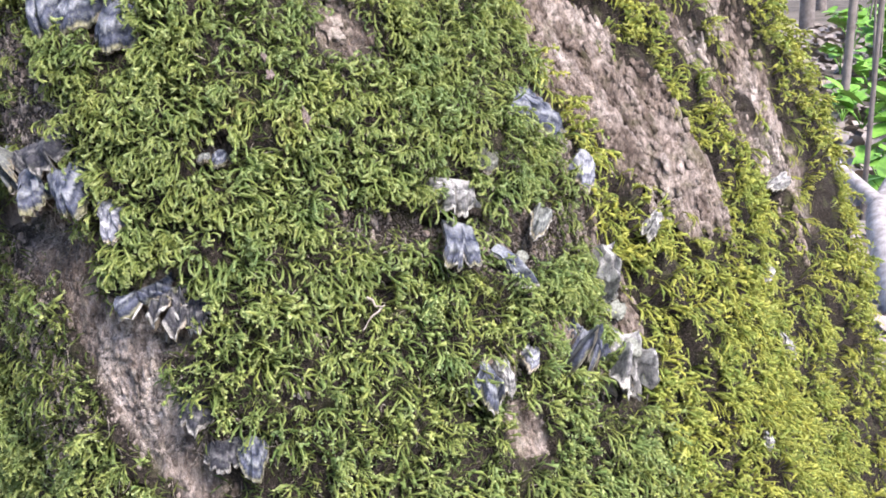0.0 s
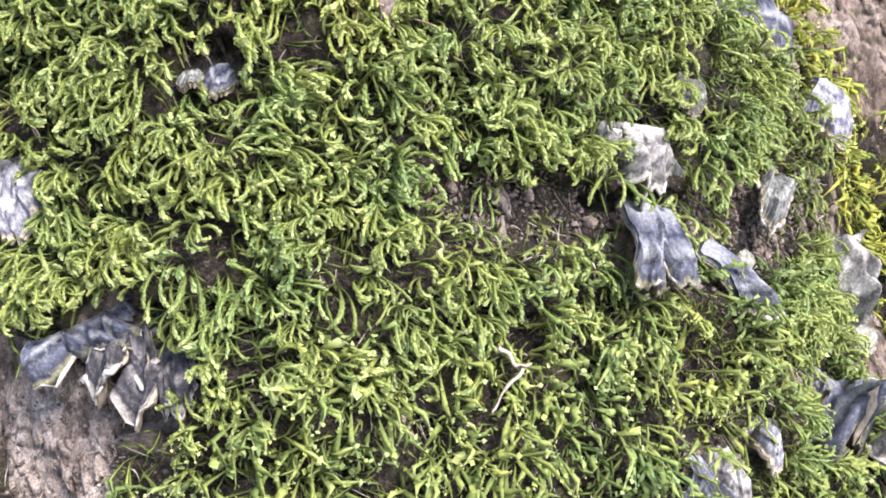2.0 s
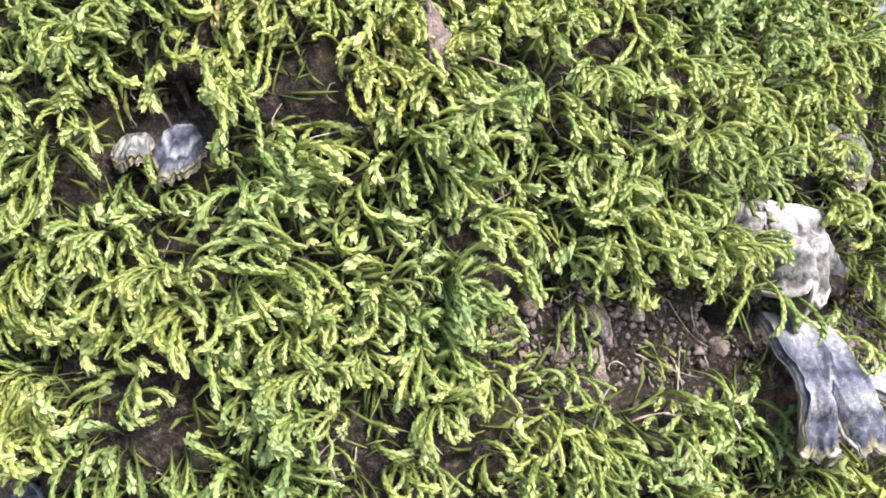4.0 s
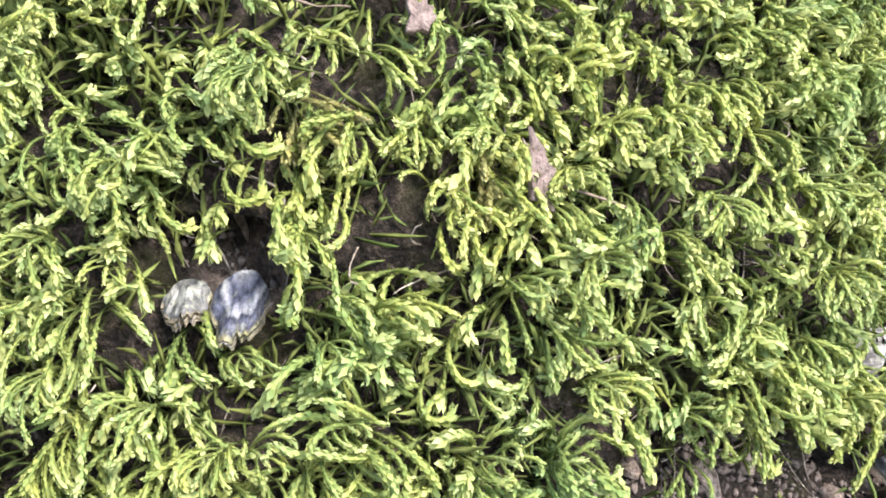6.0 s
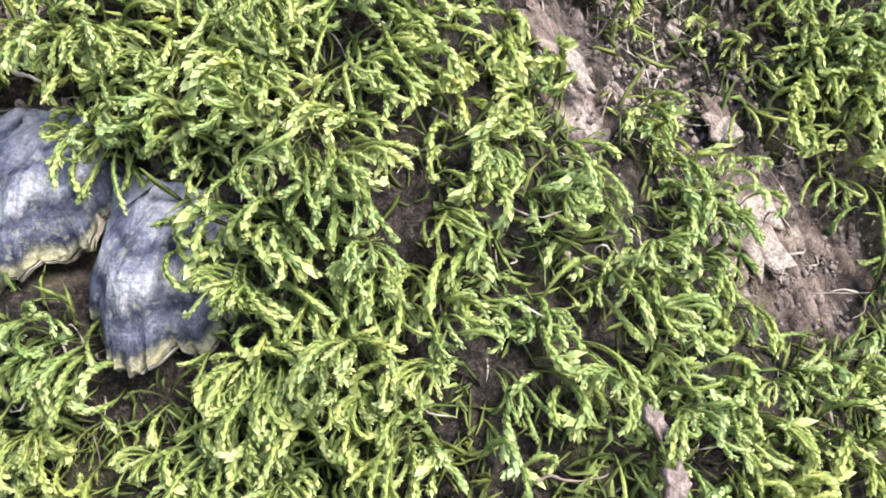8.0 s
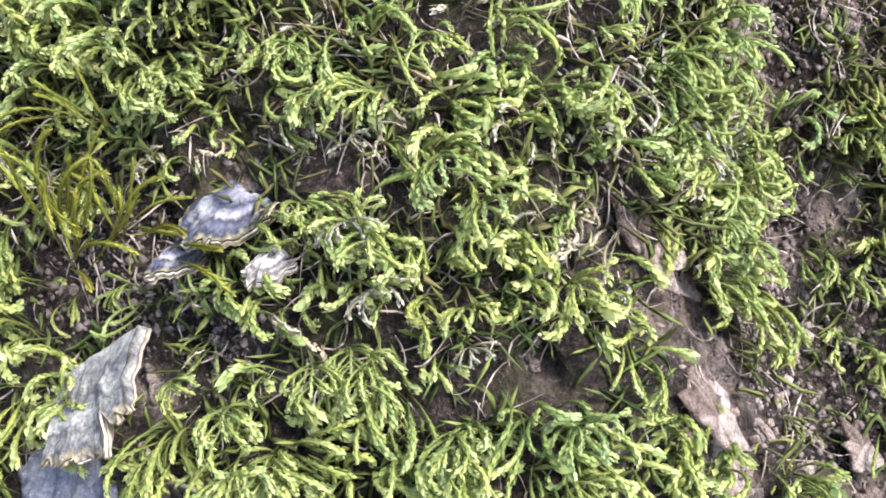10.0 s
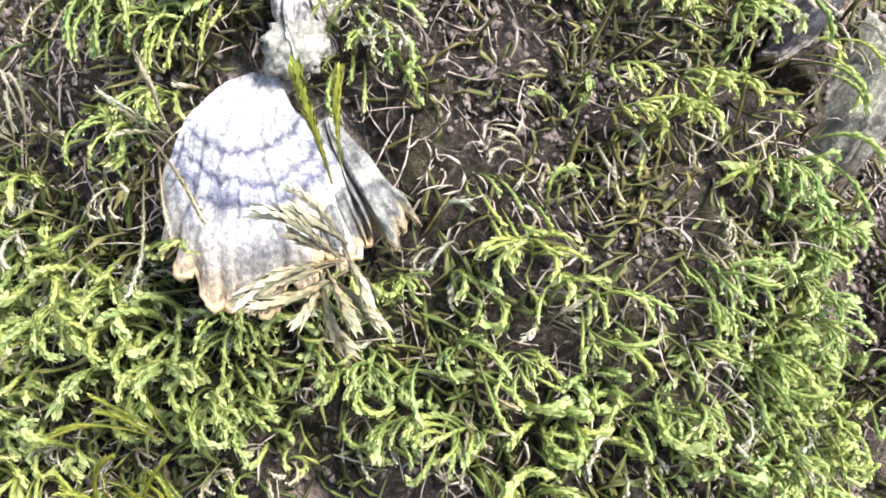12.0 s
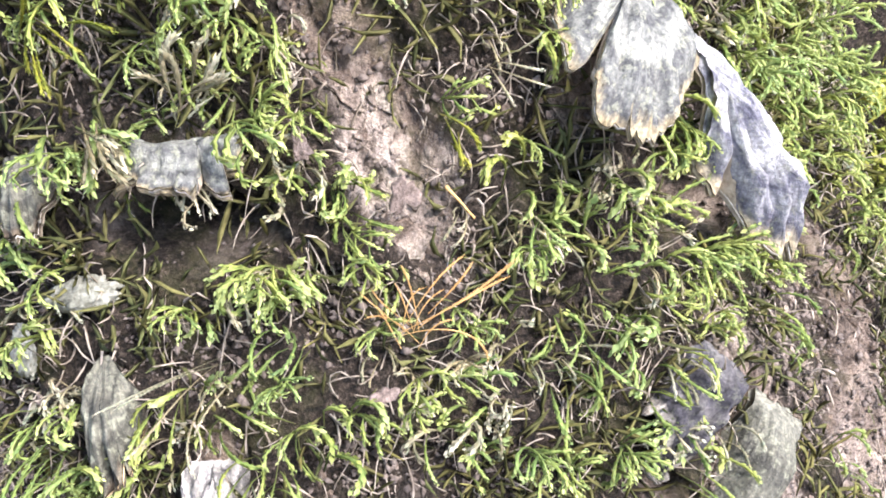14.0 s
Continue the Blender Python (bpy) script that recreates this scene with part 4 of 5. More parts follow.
# ---- bracket fungi ----
def bracket(label, th0, z0, h0, th1, z1, h1, width, cap=None, margin=None, seed=1, spread=95, ridges=9, curl=0.25, cup=0.15, tears=0, wave=0.10, thick=0.0012, toward=0.5, crumple=0.10, root=0.12, fold=0.06, rim_wide=0.13):
    """One bracket from its seat on the bark (th0, z0, h0 above the face) to its tip; width across; spread: half angle of the fan."""
    rng = np.random.RandomState(seed)
    cap, margin = cap or CAP_GREY, margin or MARGIN
    a, t = on_trunk(th0, z0, h0), on_trunk(th1, z1, h1)
    ahead = t - a
    L = np.linalg.norm(ahead)
    ahead = ahead / L
    out = trunk_frame(np.array(th0), np.array(z0))[2]
    face = out * toward + np.array([0, 0, 1.0]) * (1 - toward)
    face = face - ahead * (face @ ahead)
    face /= np.linalg.norm(face)
    across = np.cross(ahead, face)
    nr, nf = (17, 67) if L > 0.015 else (12, 45)
    q = np.linspace(0.0, 1, nr)[:, None]
    f = np.linspace(-1, 1, nf)[None, :] * radians(spread)
    edge = 1 + wave * vnoise(f * 2.1 + seed * 7.7, 0.5) + wave * 0.6 * vnoise(f * 6.0, seed * 3.1) + 0.04 * vnoise(f * 19, seed * 1.7)
    edge = edge * (1 + 1.2 * wave * vnoise(f * 1.1, seed * 5.3))
    gnawed = 0.09 * smooth(0.1, 0.8, vnoise(f * 9, seed * 2.9)) + 0.05 * np.abs(vnoise(f * 33, seed * 4.1))
    for k in range(tears):
        c, wd, dp = rng.uniform(-0.75, 0.75) * radians(spread), rng.uniform(0.03, 0.09), rng.uniform(0.25, 0.6)
        edge = edge - dp * np.exp(-((f - c) / wd) ** 2)
    reach = q * (edge - gnawed * q ** 5)
    wide = max(abs(math.sin(min(radians(spread), math.pi / 2))), 0.2)
    X = reach * np.sin(f) * width / 2 / wide + root * width / 2 * f / radians(spread) * (1 - q) ** 1.5
    Y = reach * np.cos(f) * L
    X = X + rng.uniform(-0.14, 0.14) * width * q ** 2 + 0.05 * width * vnoise(q * 3, seed * 0.7)
    ridge = (0.016 * np.sin(f * ridges + seed) + 0.05 * vnoise(f * ridges * 0.3, seed * 2.3) + 0.025 * vnoise(f * ridges * 1.2, q * 3, seed * 0.9)) * q ** 1.2 * L
    ridge = ridge + fold * L * vnoise(f * ridges * 0.33 + seed, q * 1.3, seed * 1.1) * (0.5 + 2 * fold) * smooth(0.1, 0.7, q)
    steps_ = 0.018 * L * np.abs(np.sin(q * 9.5 + 1.5 * vnoise(f * 2, seed)))
    Zt = 0.20 * L * np.sin(q * math.pi * 0.55) - curl * L * q ** 2.4 - cup * L * np.sin(f) ** 2 * q + ridge + steps_ + 0.012 * L * vnoise(X * 900, Y * 900, seed) + crumple * L * q * fbm(X / width * 4, Y / L * 4, seed * 1.3, 4)
    top = np.stack([X + 0 * Zt, Y + 0 * Zt, Zt], -1)
    rim = thick * (1 - 0.75 * smooth(0.8, 1.0, q + 0 * f))
    low = top - np.stack([0 * X, 0 * X, thick * 0.5 + rim], -1)
    world_ = lambda p: p[..., 0:1] * across + p[..., 1:2] * ahead + p[..., 2:3] * face

    def shell(name, up_face, down_face, mat, label_=""):
        v = np.concatenate([world_(up_face).reshape(-1, 3), world_(down_face).reshape(-1, 3)])
        idx = np.arange(nr * nf).reshape(nr, nf)
        lo = idx + nr * nf
        quads = [np.stack([idx[:-1, :-1], idx[:-1, 1:], idx[1:, 1:], idx[1:, :-1]], -1).reshape(-1, 4), np.stack([lo[:-1, :-1], lo[1:, :-1], lo[1:, 1:], lo[:-1, 1:]], -1).reshape(-1, 4)]
        loop = np.concatenate([idx[0, :], idx[1:, -1], idx[-1, -2::-1], idx[-2:0:-1, 0]])
        quads.append(np.stack([loop, np.roll(loop, -1), np.roll(loop, -1) + nr * nf, loop + nr * nf], -1))
        rad = np.tile((q + 0 * f).ravel(), 2)
        ang = np.tile((0 * q + f + seed * 3.0).ravel(), 2)
        return part_of(ob, name, make_mesh(name, v, np.concatenate(quads), mat, True, [("rad", rad), ("ang", ang)]), label_)

    ob = thing("bracket_fungus", label, "fungus", "bracket fungi on the trunk", at=tuple(a))
    shell("cap", top, low, cap)
    lower = low - np.stack([0 * X, 0.015 * L * q + 0 * X, 0.0001 + 0.35 * thick * (1 - q) + 0 * X], -1)
    shell("pore_layer", low - np.stack([0 * X, 0 * X, 0.00005 + 0 * X], -1), lower - np.stack([0 * X, 0 * X, 0.0004 + 0 * X], -1), PORES)
    lip = world_(0.5 * (top + low)[-1])
    t_, f_, g_ = tube(lip, rim_wide * thick * (0.25 + 0.9 * smooth(-0.3, 0.6, vnoise(np.arange(nf) * 0.23, seed)) + 0.2 * vnoise(np.arange(nf) * 0.8, seed)), 5)
    part_of(ob, "margin", make_mesh("margin", t_, f_, margin), "paler growing edge")
    return ob


bracket("broad slate-grey bracket fungus with pale rings and algae", -0.2964, 0.7659, 0.0000, -0.2803, 0.7419, 0.0130, 0.0254, cap=CAP_GREY, margin=MARGIN_DARK, ridges=6, tears=1, curl=0.3, spread=75, root=0.5, crumple=0.08, fold=0.05, seed=3)
bracket("overlapping slate bracket lobe with olive edge and dark rings", -0.1943, 0.7643, 0.0000, -0.2272, 0.7448, 0.0130, 0.0306, cap=CAP_GREY, margin=MARGIN_DARK, ridges=8, tears=1, curl=0.35, spread=75, root=0.4, crumple=0.09, fold=0.05, seed=4)
bracket("slate bracket fungus with torn toothed edge beside moss", -0.1318, 0.7567, 0.0020, -0.1699, 0.7370, 0.0140, 0.0303, cap=CAP_GREY, margin=MARGIN_DARK, ridges=10, tears=2, curl=0.4, spread=85, root=0.3, crumple=0.10, fold=0.06, wave=0.06, seed=6)
bracket("flat greenish-grey bracket flap with a pale split edge", -0.2470, 0.7845, 0.0050, -0.2283, 0.7744, 0.0120, 0.0177, cap=CAP_ALGAE, margin=MARGIN, ridges=3, tears=1, spread=38, curl=0.0, cup=-0.03, toward=0.95, root=0.95, wave=0.05, crumple=0.04, fold=0.02, seed=12)
bracket("weathered grey bracket fungus overgrown with moss", -0.3557, 0.6922, 0.0000, -0.3186, 0.6809, 0.0140, 0.0361, cap=CAP_DARK, margin=MARGIN_DARK, tears=2, crumple=0.3, fold=0.2, root=0.7, seed=7)
bracket("slate bracket lobe with a ragged cream edge", -0.2953, 0.6811, 0.0040, -0.2584, 0.6659, 0.0180, 0.0229, cap=CAP_GREY, margin=MARGIN, tears=2, seed=8)
bracket("pale-edged bracket flap at the end of a mossy ledge", -0.4712, 0.6858, 0.0030, -0.3905, 0.6716, 0.0160, 0.0148, cap=CAP_ALGAE, margin=MARGIN, spread=60, fold=0.25, crumple=0.25, tears=2, rim_wide=0.3, seed=52)
bracket("narrow slate bracket lobe beneath a mossy ledge", -0.3726, 0.6811, 0.0040, -0.3479, 0.6610, 0.0160, 0.0160, cap=CAP_GREY, margin=MARGIN_DARK, spread=55, root=0.5, fold=0.2, crumple=0.2, tears=1, seed=51)
bracket("small pale grey bracket with a frosted surface", -0.2175, 0.6700, 0.0020, -0.2180, 0.6551, 0.0130, 0.0153, cap=CAP_PALE, margin=MARGIN, spread=70, fold=0.15, crumple=0.2, seed=9)
bracket("curled dark bracket with white toothed rim over bare wood", -0.1923, 0.6333, 0.0010, -0.1683, 0.6293, 0.0140, 0.0359, root=0.8, cap=CAP_GREY, margin=MARGIN, wave=0.25, ridges=16, tears=4, curl=0.4, crumple=0.3, fold=0.25, rim_wide=0.7, seed=10)
bracket("crinkled dark bracket with a cream tip over bare wood", -0.1232, 0.6297, 0.0010, -0.1106, 0.6252, 0.0140, 0.0187, root=0.7, cap=CAP_DARK, margin=MARGIN, wave=0.3, ridges=14, tears=3, curl=0.5, crumple=0.3, fold=0.3, rim_wide=0.7, seed=11)
bracket("dark folded bracket with white teeth over bare wood", -0.1501, 0.6334, 0.0010, -0.1332, 0.6299, 0.0130, 0.0201, root=0.8, cap=CAP_DARK, margin=MARGIN, wave=0.3, ridges=14, tears=2, curl=0.5, crumple=0.3, fold=0.3, rim_wide=0.7, seed=12)
bracket("ragged charcoal bracket with white rim on bark", -0.1488, 0.5892, 0.0000, -0.1613, 0.5814, 0.0120, 0.0229, cap=CAP_DARK, margin=MARGIN, wave=0.2, tears=2, crumple=0.22, seed=13)
bracket("round grey bracket lobe with pale face", -0.0926, 0.5730, 0.0000, -0.0886, 0.5611, 0.0120, 0.0152, cap=CAP_GREY, margin=MARGIN, spread=75, curl=0.1, fold=0.12, seed=14)
bracket("crumpled charcoal bracket remnant on bark", -0.1330, 0.5709, 0.0000, -0.1294, 0.5625, 0.0090, 0.0178, cap=CAP_DARK, margin=MARGIN, wave=0.2, tears=2, crumple=0.22, seed=15)
bracket("bleached ragged bracket with a whitish crust", 0.3062, 0.6726, 0.0040, 0.2936, 0.6601, 0.0140, 0.0288, cap=CAP_WHITE, margin=MARGIN, wave=0.25, tears=3, curl=0.35, crumple=0.35, root=0.7, spread=80, fold=0.25, rim_wide=0.5, seed=61)
bracket("hanging slate-grey bracket tongue with white edges", 0.2893, 0.6532, 0.0050, 0.2544, 0.6343, 0.0140, 0.0177, root=0.85, cap=CAP_GREY, margin=MARGIN, spread=40, ridges=16, curl=0.1, tears=1, fold=0.14, cup=-0.25, rim_wide=0.36, seed=17)
bracket("narrow dark bracket tongue with a white edge", 0.3474, 0.6396, 0.0050, 0.3952, 0.6218, 0.0140, 0.0119, root=0.6, cap=CAP_GREY, margin=MARGIN, spread=45, ridges=12, curl=0.2, fold=0.15, rim_wide=0.8, seed=18)
bracket("small cream and grey bracket lobe under moss", 0.4857, 0.6527, 0.0050, 0.4203, 0.6435, 0.0140, 0.0111, cap=CAP_ALGAE, margin=MARGIN, curl=0.3, cup=-0.2, fold=0.12, spread=70, rim_wide=0.5, seed=19)
bracket("drooping grey bracket with bleached edge in moss", 0.6534, 0.6776, 0.0060, 0.5899, 0.6616, 0.0180, 0.0156, cap=CAP_PALE, margin=MARGIN, spread=60, seed=20)
bracket("curled bleached bracket edge on humus", 0.6502, 0.6251, 0.0040, 0.6238, 0.6035, 0.0180, 0.0164, cap=CAP_WHITE, margin=MARGIN, curl=0.6, tears=1, crumple=0.3, fold=0.3, rim_wide=0.32, seed=21)
bracket("tattered slate and white bracket cluster lobe", 0.5156, 0.5879, 0.0040, 0.4159, 0.5805, 0.0200, 0.0351, cap=CAP_GREY, margin=MARGIN, wave=0.35, tears=5, ridges=16, curl=0.3, crumple=0.4, fold=0.3, rim_wide=0.32, seed=22)
bracket("bleached crooked bracket with a hanging tail", 0.6355, 0.5778, 0.0040, 0.5605, 0.5643, 0.0200, 0.0248, cap=CAP_WHITE, margin=MARGIN, wave=0.35, tears=3, curl=0.4, crumple=0.4, fold=0.35, rim_wide=0.3, seed=23)
bracket("tiny grey bracket lobe with white rim", 0.3652, 0.5912, 0.0040, 0.3309, 0.5882, 0.0170, 0.0113, cap=CAP_PALE, margin=MARGIN, tears=1, seed=24)
bracket("grey fan-shaped bracket with a white curled edge", 0.2637, 0.5912, 0.0040, 0.2483, 0.5756, 0.0160, 0.0191, cap=CAP_GREY, margin=MARGIN, ridges=16, spread=55, fold=0.25, crumple=0.25, rim_wide=0.32, tears=2, seed=25)
bracket("thin white bracket rim beside moss", 0.2951, 0.5905, 0.0060, 0.2898, 0.5830, 0.0180, 0.0101, cap=CAP_WHITE, margin=MARGIN, curl=0.5, crumple=0.22, seed=26)
bracket("grey frayed bracket lying against bark", 0.5348, 0.7088, 0.0030, 0.6331, 0.6900, 0.0100, 0.0269, cap=CAP_GREY, margin=MARGIN, tears=2, wave=0.2, crumple=0.22, seed=27)
bracket("olive cup-shaped bracket under hanging moss", 0.4114, 0.6817, 0.0030, 0.3672, 0.6753, 0.0140, 0.0137, cap=CAP_OLIVE, margin=MARGIN, seed=28)
bracket("small slate bracket half sunk in green moss", -0.0297, 0.6924, 0.0060, -0.0284, 0.6871, 0.0130, 0.0077, cap=CAP_GREY, margin=MARGIN_DARK, spread=70, fold=0.1, seed=29)
bracket("small dark bracket half sunk in green moss", -0.0559, 0.6909, 0.0050, -0.0494, 0.6888, 0.0120, 0.0064, cap=CAP_ALGAE, margin=MARGIN_DARK, spread=70, fold=0.12, seed=30)
bracket("small white bracket on mossy bark", 1.4407, 0.6343, 0.0080, 1.3747, 0.6311, 0.0120, 0.0112, cap=CAP_WHITE, margin=MARGIN, crumple=0.22, seed=31)
bracket("white bracket sliver standing out of moss", 1.2837, 0.5369, 0.0080, 1.2903, 0.5166, 0.0140, 0.0094, cap=CAP_WHITE, margin=MARGIN, spread=50, crumple=0.22, seed=32)
bracket("white bracket sliver standing out of moss", 0.9584, 0.5039, 0.0080, 0.9098, 0.4987, 0.0140, 0.0066, cap=CAP_WHITE, margin=MARGIN, spread=50, crumple=0.22, seed=33)
bracket("small white bracket on mossy bark", 1.3271, 0.5772, 0.0080, 1.2406, 0.5758, 0.0140, 0.0107, cap=CAP_WHITE, margin=MARGIN, crumple=0.22, seed=34)
bracket("bleached bracket sliver on bark", 0.8475, 0.6383, 0.0060, 0.7538, 0.6257, 0.0120, 0.0111, cap=CAP_WHITE, margin=MARGIN, spread=60, crumple=0.22, seed=35)
bracket("bluish-grey bracket beneath feathery moss", -0.1440, 0.8091, 0.0020, -0.1664, 0.8052, 0.0120, 0.0104, cap=CAP_GREY, margin=MARGIN, seed=36)
bracket("small bluish bracket beneath feathery moss", -0.1781, 0.8022, 0.0040, -0.1903, 0.8004, 0.0120, 0.0048, cap=CAP_GREY, margin=MARGIN, seed=37)
bracket("tiny cream bracket with notched edge", -0.1316, 0.8029, 0.0040, -0.1464, 0.8001, 0.0100, 0.0055, cap=CAP_WHITE, margin=MARGIN, tears=2, crumple=0.22, seed=38)
bracket("large whitish zoned bracket with blue-grey rings and tan edge", -0.1264, 0.8639, 0.0040, -0.1504, 0.8417, 0.0180, 0.0339, cap=CAP_ZONED, margin=MARGIN_TAN, ridges=8, curl=0.35, cup=0.15, spread=52, wave=0.03, rim_wide=0.5, fold=0.03, seed=39)
bracket("grey-white bracket lobe overlapped by dry moss", -0.1014, 0.8588, 0.0030, -0.0856, 0.8466, 0.0140, 0.0141, cap=CAP_ALGAE, margin=MARGIN_TAN, ridges=8, tears=2, curl=0.3, spread=50, seed=40)
bracket("bleached crumpled bracket stub", -0.0994, 0.8768, 0.0040, -0.1016, 0.8714, 0.0120, 0.0086, cap=CAP_WHITE, margin=MARGIN, wave=0.25, tears=2, curl=0.5, crumple=0.6, fold=0.35, root=0.7, seed=41)
bracket("olive-grey bracket tongue with tan tip", -0.1563, 0.8878, 0.0030, -0.1479, 0.8759, 0.0140, 0.0100, cap=CAP_OLIVE, margin=MARGIN_TAN, curl=0.3, spread=70, seed=42)
bracket("olive-grey rounded bracket over a dark crack", 0.2880, 0.8686, 0.0030, 0.1959, 0.8546, 0.0160, 0.0170, cap=CAP_OLIVE, margin=MARGIN_TAN, curl=0.5, cup=0.4, toward=0.75, spread=70, root=0.7, crumple=0.12, fold=0.08, wave=0.04, seed=43)
bracket("lumpy dark grey bracket above a dark crack", 0.2529, 0.8784, 0.0010, 0.1875, 0.8702, 0.0070, 0.0151, cap=CAP_DARK, margin=MARGIN_DARK, curl=0.4, cup=0.2, toward=0.8, spread=75, root=0.8, crumple=0.45, fold=0.25, wave=0.2, seed=53)
bracket("grey fan bracket with greenish radial ribs", 0.2389, 0.9431, 0.0020, 0.1782, 0.9217, 0.0140, 0.0260, cap=CAP_ALGAE, margin=MARGIN, ridges=16, tears=1, curl=0.1, spread=70, wave=0.05, crumple=0.06, seed=44)
bracket("long curled whitish bracket strip with ragged edge", 0.2715, 0.9330, 0.0040, 0.3115, 0.9032, 0.0200, 0.0121, cap=CAP_PALE, margin=MARGIN, wave=0.2, tears=1, curl=0.3, spread=60, crumple=0.22, seed=45)
bracket("round algae-grey bracket among moss", -0.1819, 0.9148, 0.0020, -0.1625, 0.9094, 0.0140, 0.0104, cap=CAP_OLIVE, margin=MARGIN, seed=46)
bracket("wavy grey bracket ledge above a dark hollow", -0.0615, 0.9211, 0.0020, -0.0579, 0.9175, 0.0120, 0.0180, cap=CAP_ALGAE, margin=MARGIN_DARK, wave=0.3, tears=2, ridges=7, curl=0.4, crumple=0.4, fold=0.15, root=0.8, seed=47)


# ---- sprigs, stalks, chips and crusts among the moss ----
def sprig(label, th, z, h, heading, length, mat, count=6, spread=45, leaf=2.0, width=0.00042, lift=0.5, seed=1, name="moss_sprig"):
    """A loose sprig whose shoots set out round one heading (degrees, 0 to the right, 90 up the bark)."""
    rng = np.random.RandomState(seed)
    side, up, out = (v for v in trunk_frame(np.array(th), np.array(z)))
    at = on_trunk(th, z, h)
    ob = thing(name, label, "moss", "loose sprigs on the trunk", at=tuple(at))
    for k in range(count):
        a = radians(heading + spread * (2 * (k + rng.uniform(0, 1)) / count - 1))
        d = (math.cos(a), math.sin(a), lift * rng.uniform(0.3, 1.5))
        start = rng.normal(size=3) * 0.0012
        p = shoot_path(rng, start, d, length * rng.uniform(0.55, 1.1), 14, rng.uniform(0, 0.5), rng.uniform(-0.6, 1.3))
        m = leafy(rng, p, width * rng.uniform(0.8, 1.2), 0.75 * leaf, 0.1, rng.uniform(0.6, 1.0), bare_to=0.12, club=0.1)
        v, f, g = placed(m, np.zeros(3), side, up, out, 0, 1)
        part_of(ob, "shoot", make_mesh("shoot", v, f, mat, True, growth(g)))


def stalk(label, r, mat, *points):
    """A bare dry stalk through points (angle, height, distance above the face)."""
    P = np.array([on_trunk(*p) for p in points])
    n = 5 * len(P)
    s = np.linspace(0, len(P) - 1, n)
    Q = np.stack([np.interp(s, range(len(P)), P[:, i]) for i in range(3)], 1)
    k = np.array([0.25, 0.5, 0.25])
    for rep in range(2):
        Q[1:-1] = k[0] * Q[:-2] + k[1] * Q[1:-1] + k[2] * Q[2:]
    Q = Q + 0.0006 * np.stack([vnoise(s * 2.3, i * 3.1 + P[0, 0] * 90) for i in range(3)], 1)
    ob = thing("dry_stalk", label, "stalk", "dry stalks on the trunk", at=tuple(Q[0]))
    v, f, g = tube(Q - Q[0], np.linspace(r, r * 0.5, n) * (1 + 0.25 * vnoise(s * 4, 1.0)), 6, 0.12)
    part_of(ob, "stem", make_mesh("stem", v, f, mat))


def chip(label, th, z, h, wide, long, turn, mat, seed, tip=0.0):
    """A loose flake of bark."""
    rng = np.random.RandomState(seed)
    side, up, out = trunk_frame(np.array(th), np.array(z))
    ob = tagged(new("bark_chip", plate_mesh(rng, wide, long, 0.0005, mat)), label, "bark chip", "loose bark chips")
    m = Matrix((side, up, out)).transposed().to_4x4()
    ob.matrix_basis = Matrix.Translation(Vector(on_trunk(th, z, h))) @ m @ Matrix.Rotation(radians(turn), 4, "Z") @ Matrix.Rotation(tip, 4, "X")


def crust(label, th, z, h, wide, tall, seed):
    """A lump of pale crusty lichen."""
    side, up, out = trunk_frame(np.array(th), np.array(z))
    bm = bmesh.new()
    bmesh.ops.create_icosphere(bm, subdivisions=4, radius=1.0)
    V = np.array([v.co for v in bm.verts])
    F = np.array([[v.index for v in f.verts] for f in bm.faces])
    bm.free()
    r = 1 + 0.30 * fbm(V[:, 0] * 1.7 + seed, V[:, 1] * 1.7, V[:, 2] * 1.7, 3) + 0.24 * vnoise(V[:, 0] * 6, V[:, 1] * 7 + seed, V[:, 2] * 7) + 0.14 * vnoise(V[:, 0] * 16, V[:, 1] * 16 + seed, V[:, 2] * 16)
    V = V * r[:, None]
    W = V[:, 0:1] * wide * side + V[:, 1:2] * tall * up + V[:, 2:3] * 0.35 * min(wide, tall) * out
    ob = tagged(new("lichen_crust", make_mesh("lichen_crust", W, F, LICHEN)), label, "lichen", "lichen crusts on the trunk")
    ob.location = on_trunk(th, z, h)


YELLOW = "yellowish feathery moss sprig with pointed leaves"
DRY = "dry straw-coloured moss sprig"
sprig(YELLOW + " spreading over humus", -0.2602, 0.7959, 0.004, 25, 0.024, FEATHER, 7, 40, 2.6, seed=1)
sprig(YELLOW + " reaching over a bluish bracket", -0.2154, 0.8019, 0.006, 20, 0.022, FEATHER, 5, 30, 2.6, seed=2)
sprig(YELLOW + " standing upright", -0.2176, 0.8041, 0.006, 80, 0.013, FEATHER, 5, 35, 2.6, seed=3)
sprig(YELLOW + " hanging from the bark", -0.2618, 0.8083, 0.006, -20, 0.018, FEATHER, 5, 50, 2.6, seed=4)
sprig(YELLOW + " beside dark humus", -0.2655, 0.7972, 0.005, 60, 0.024, FEATHER, 7, 45, 2.6, seed=5)
sprig(YELLOW + " curving below a bracket", -0.1875, 0.8015, 0.007, -10, 0.016, FEATHER, 4, 30, 2.6, seed=6)
sprig(YELLOW + " with a bent stem", -0.2200, 0.8162, 0.006, 130, 0.015, FEATHER, 5, 35, 2.4, seed=7)
sprig(DRY + " lying across a whitish bracket", -0.0889, 0.8489, 0.020, 150, 0.013, DRYMOSS, 7, 60, 2.4, seed=8, width=0.0009)
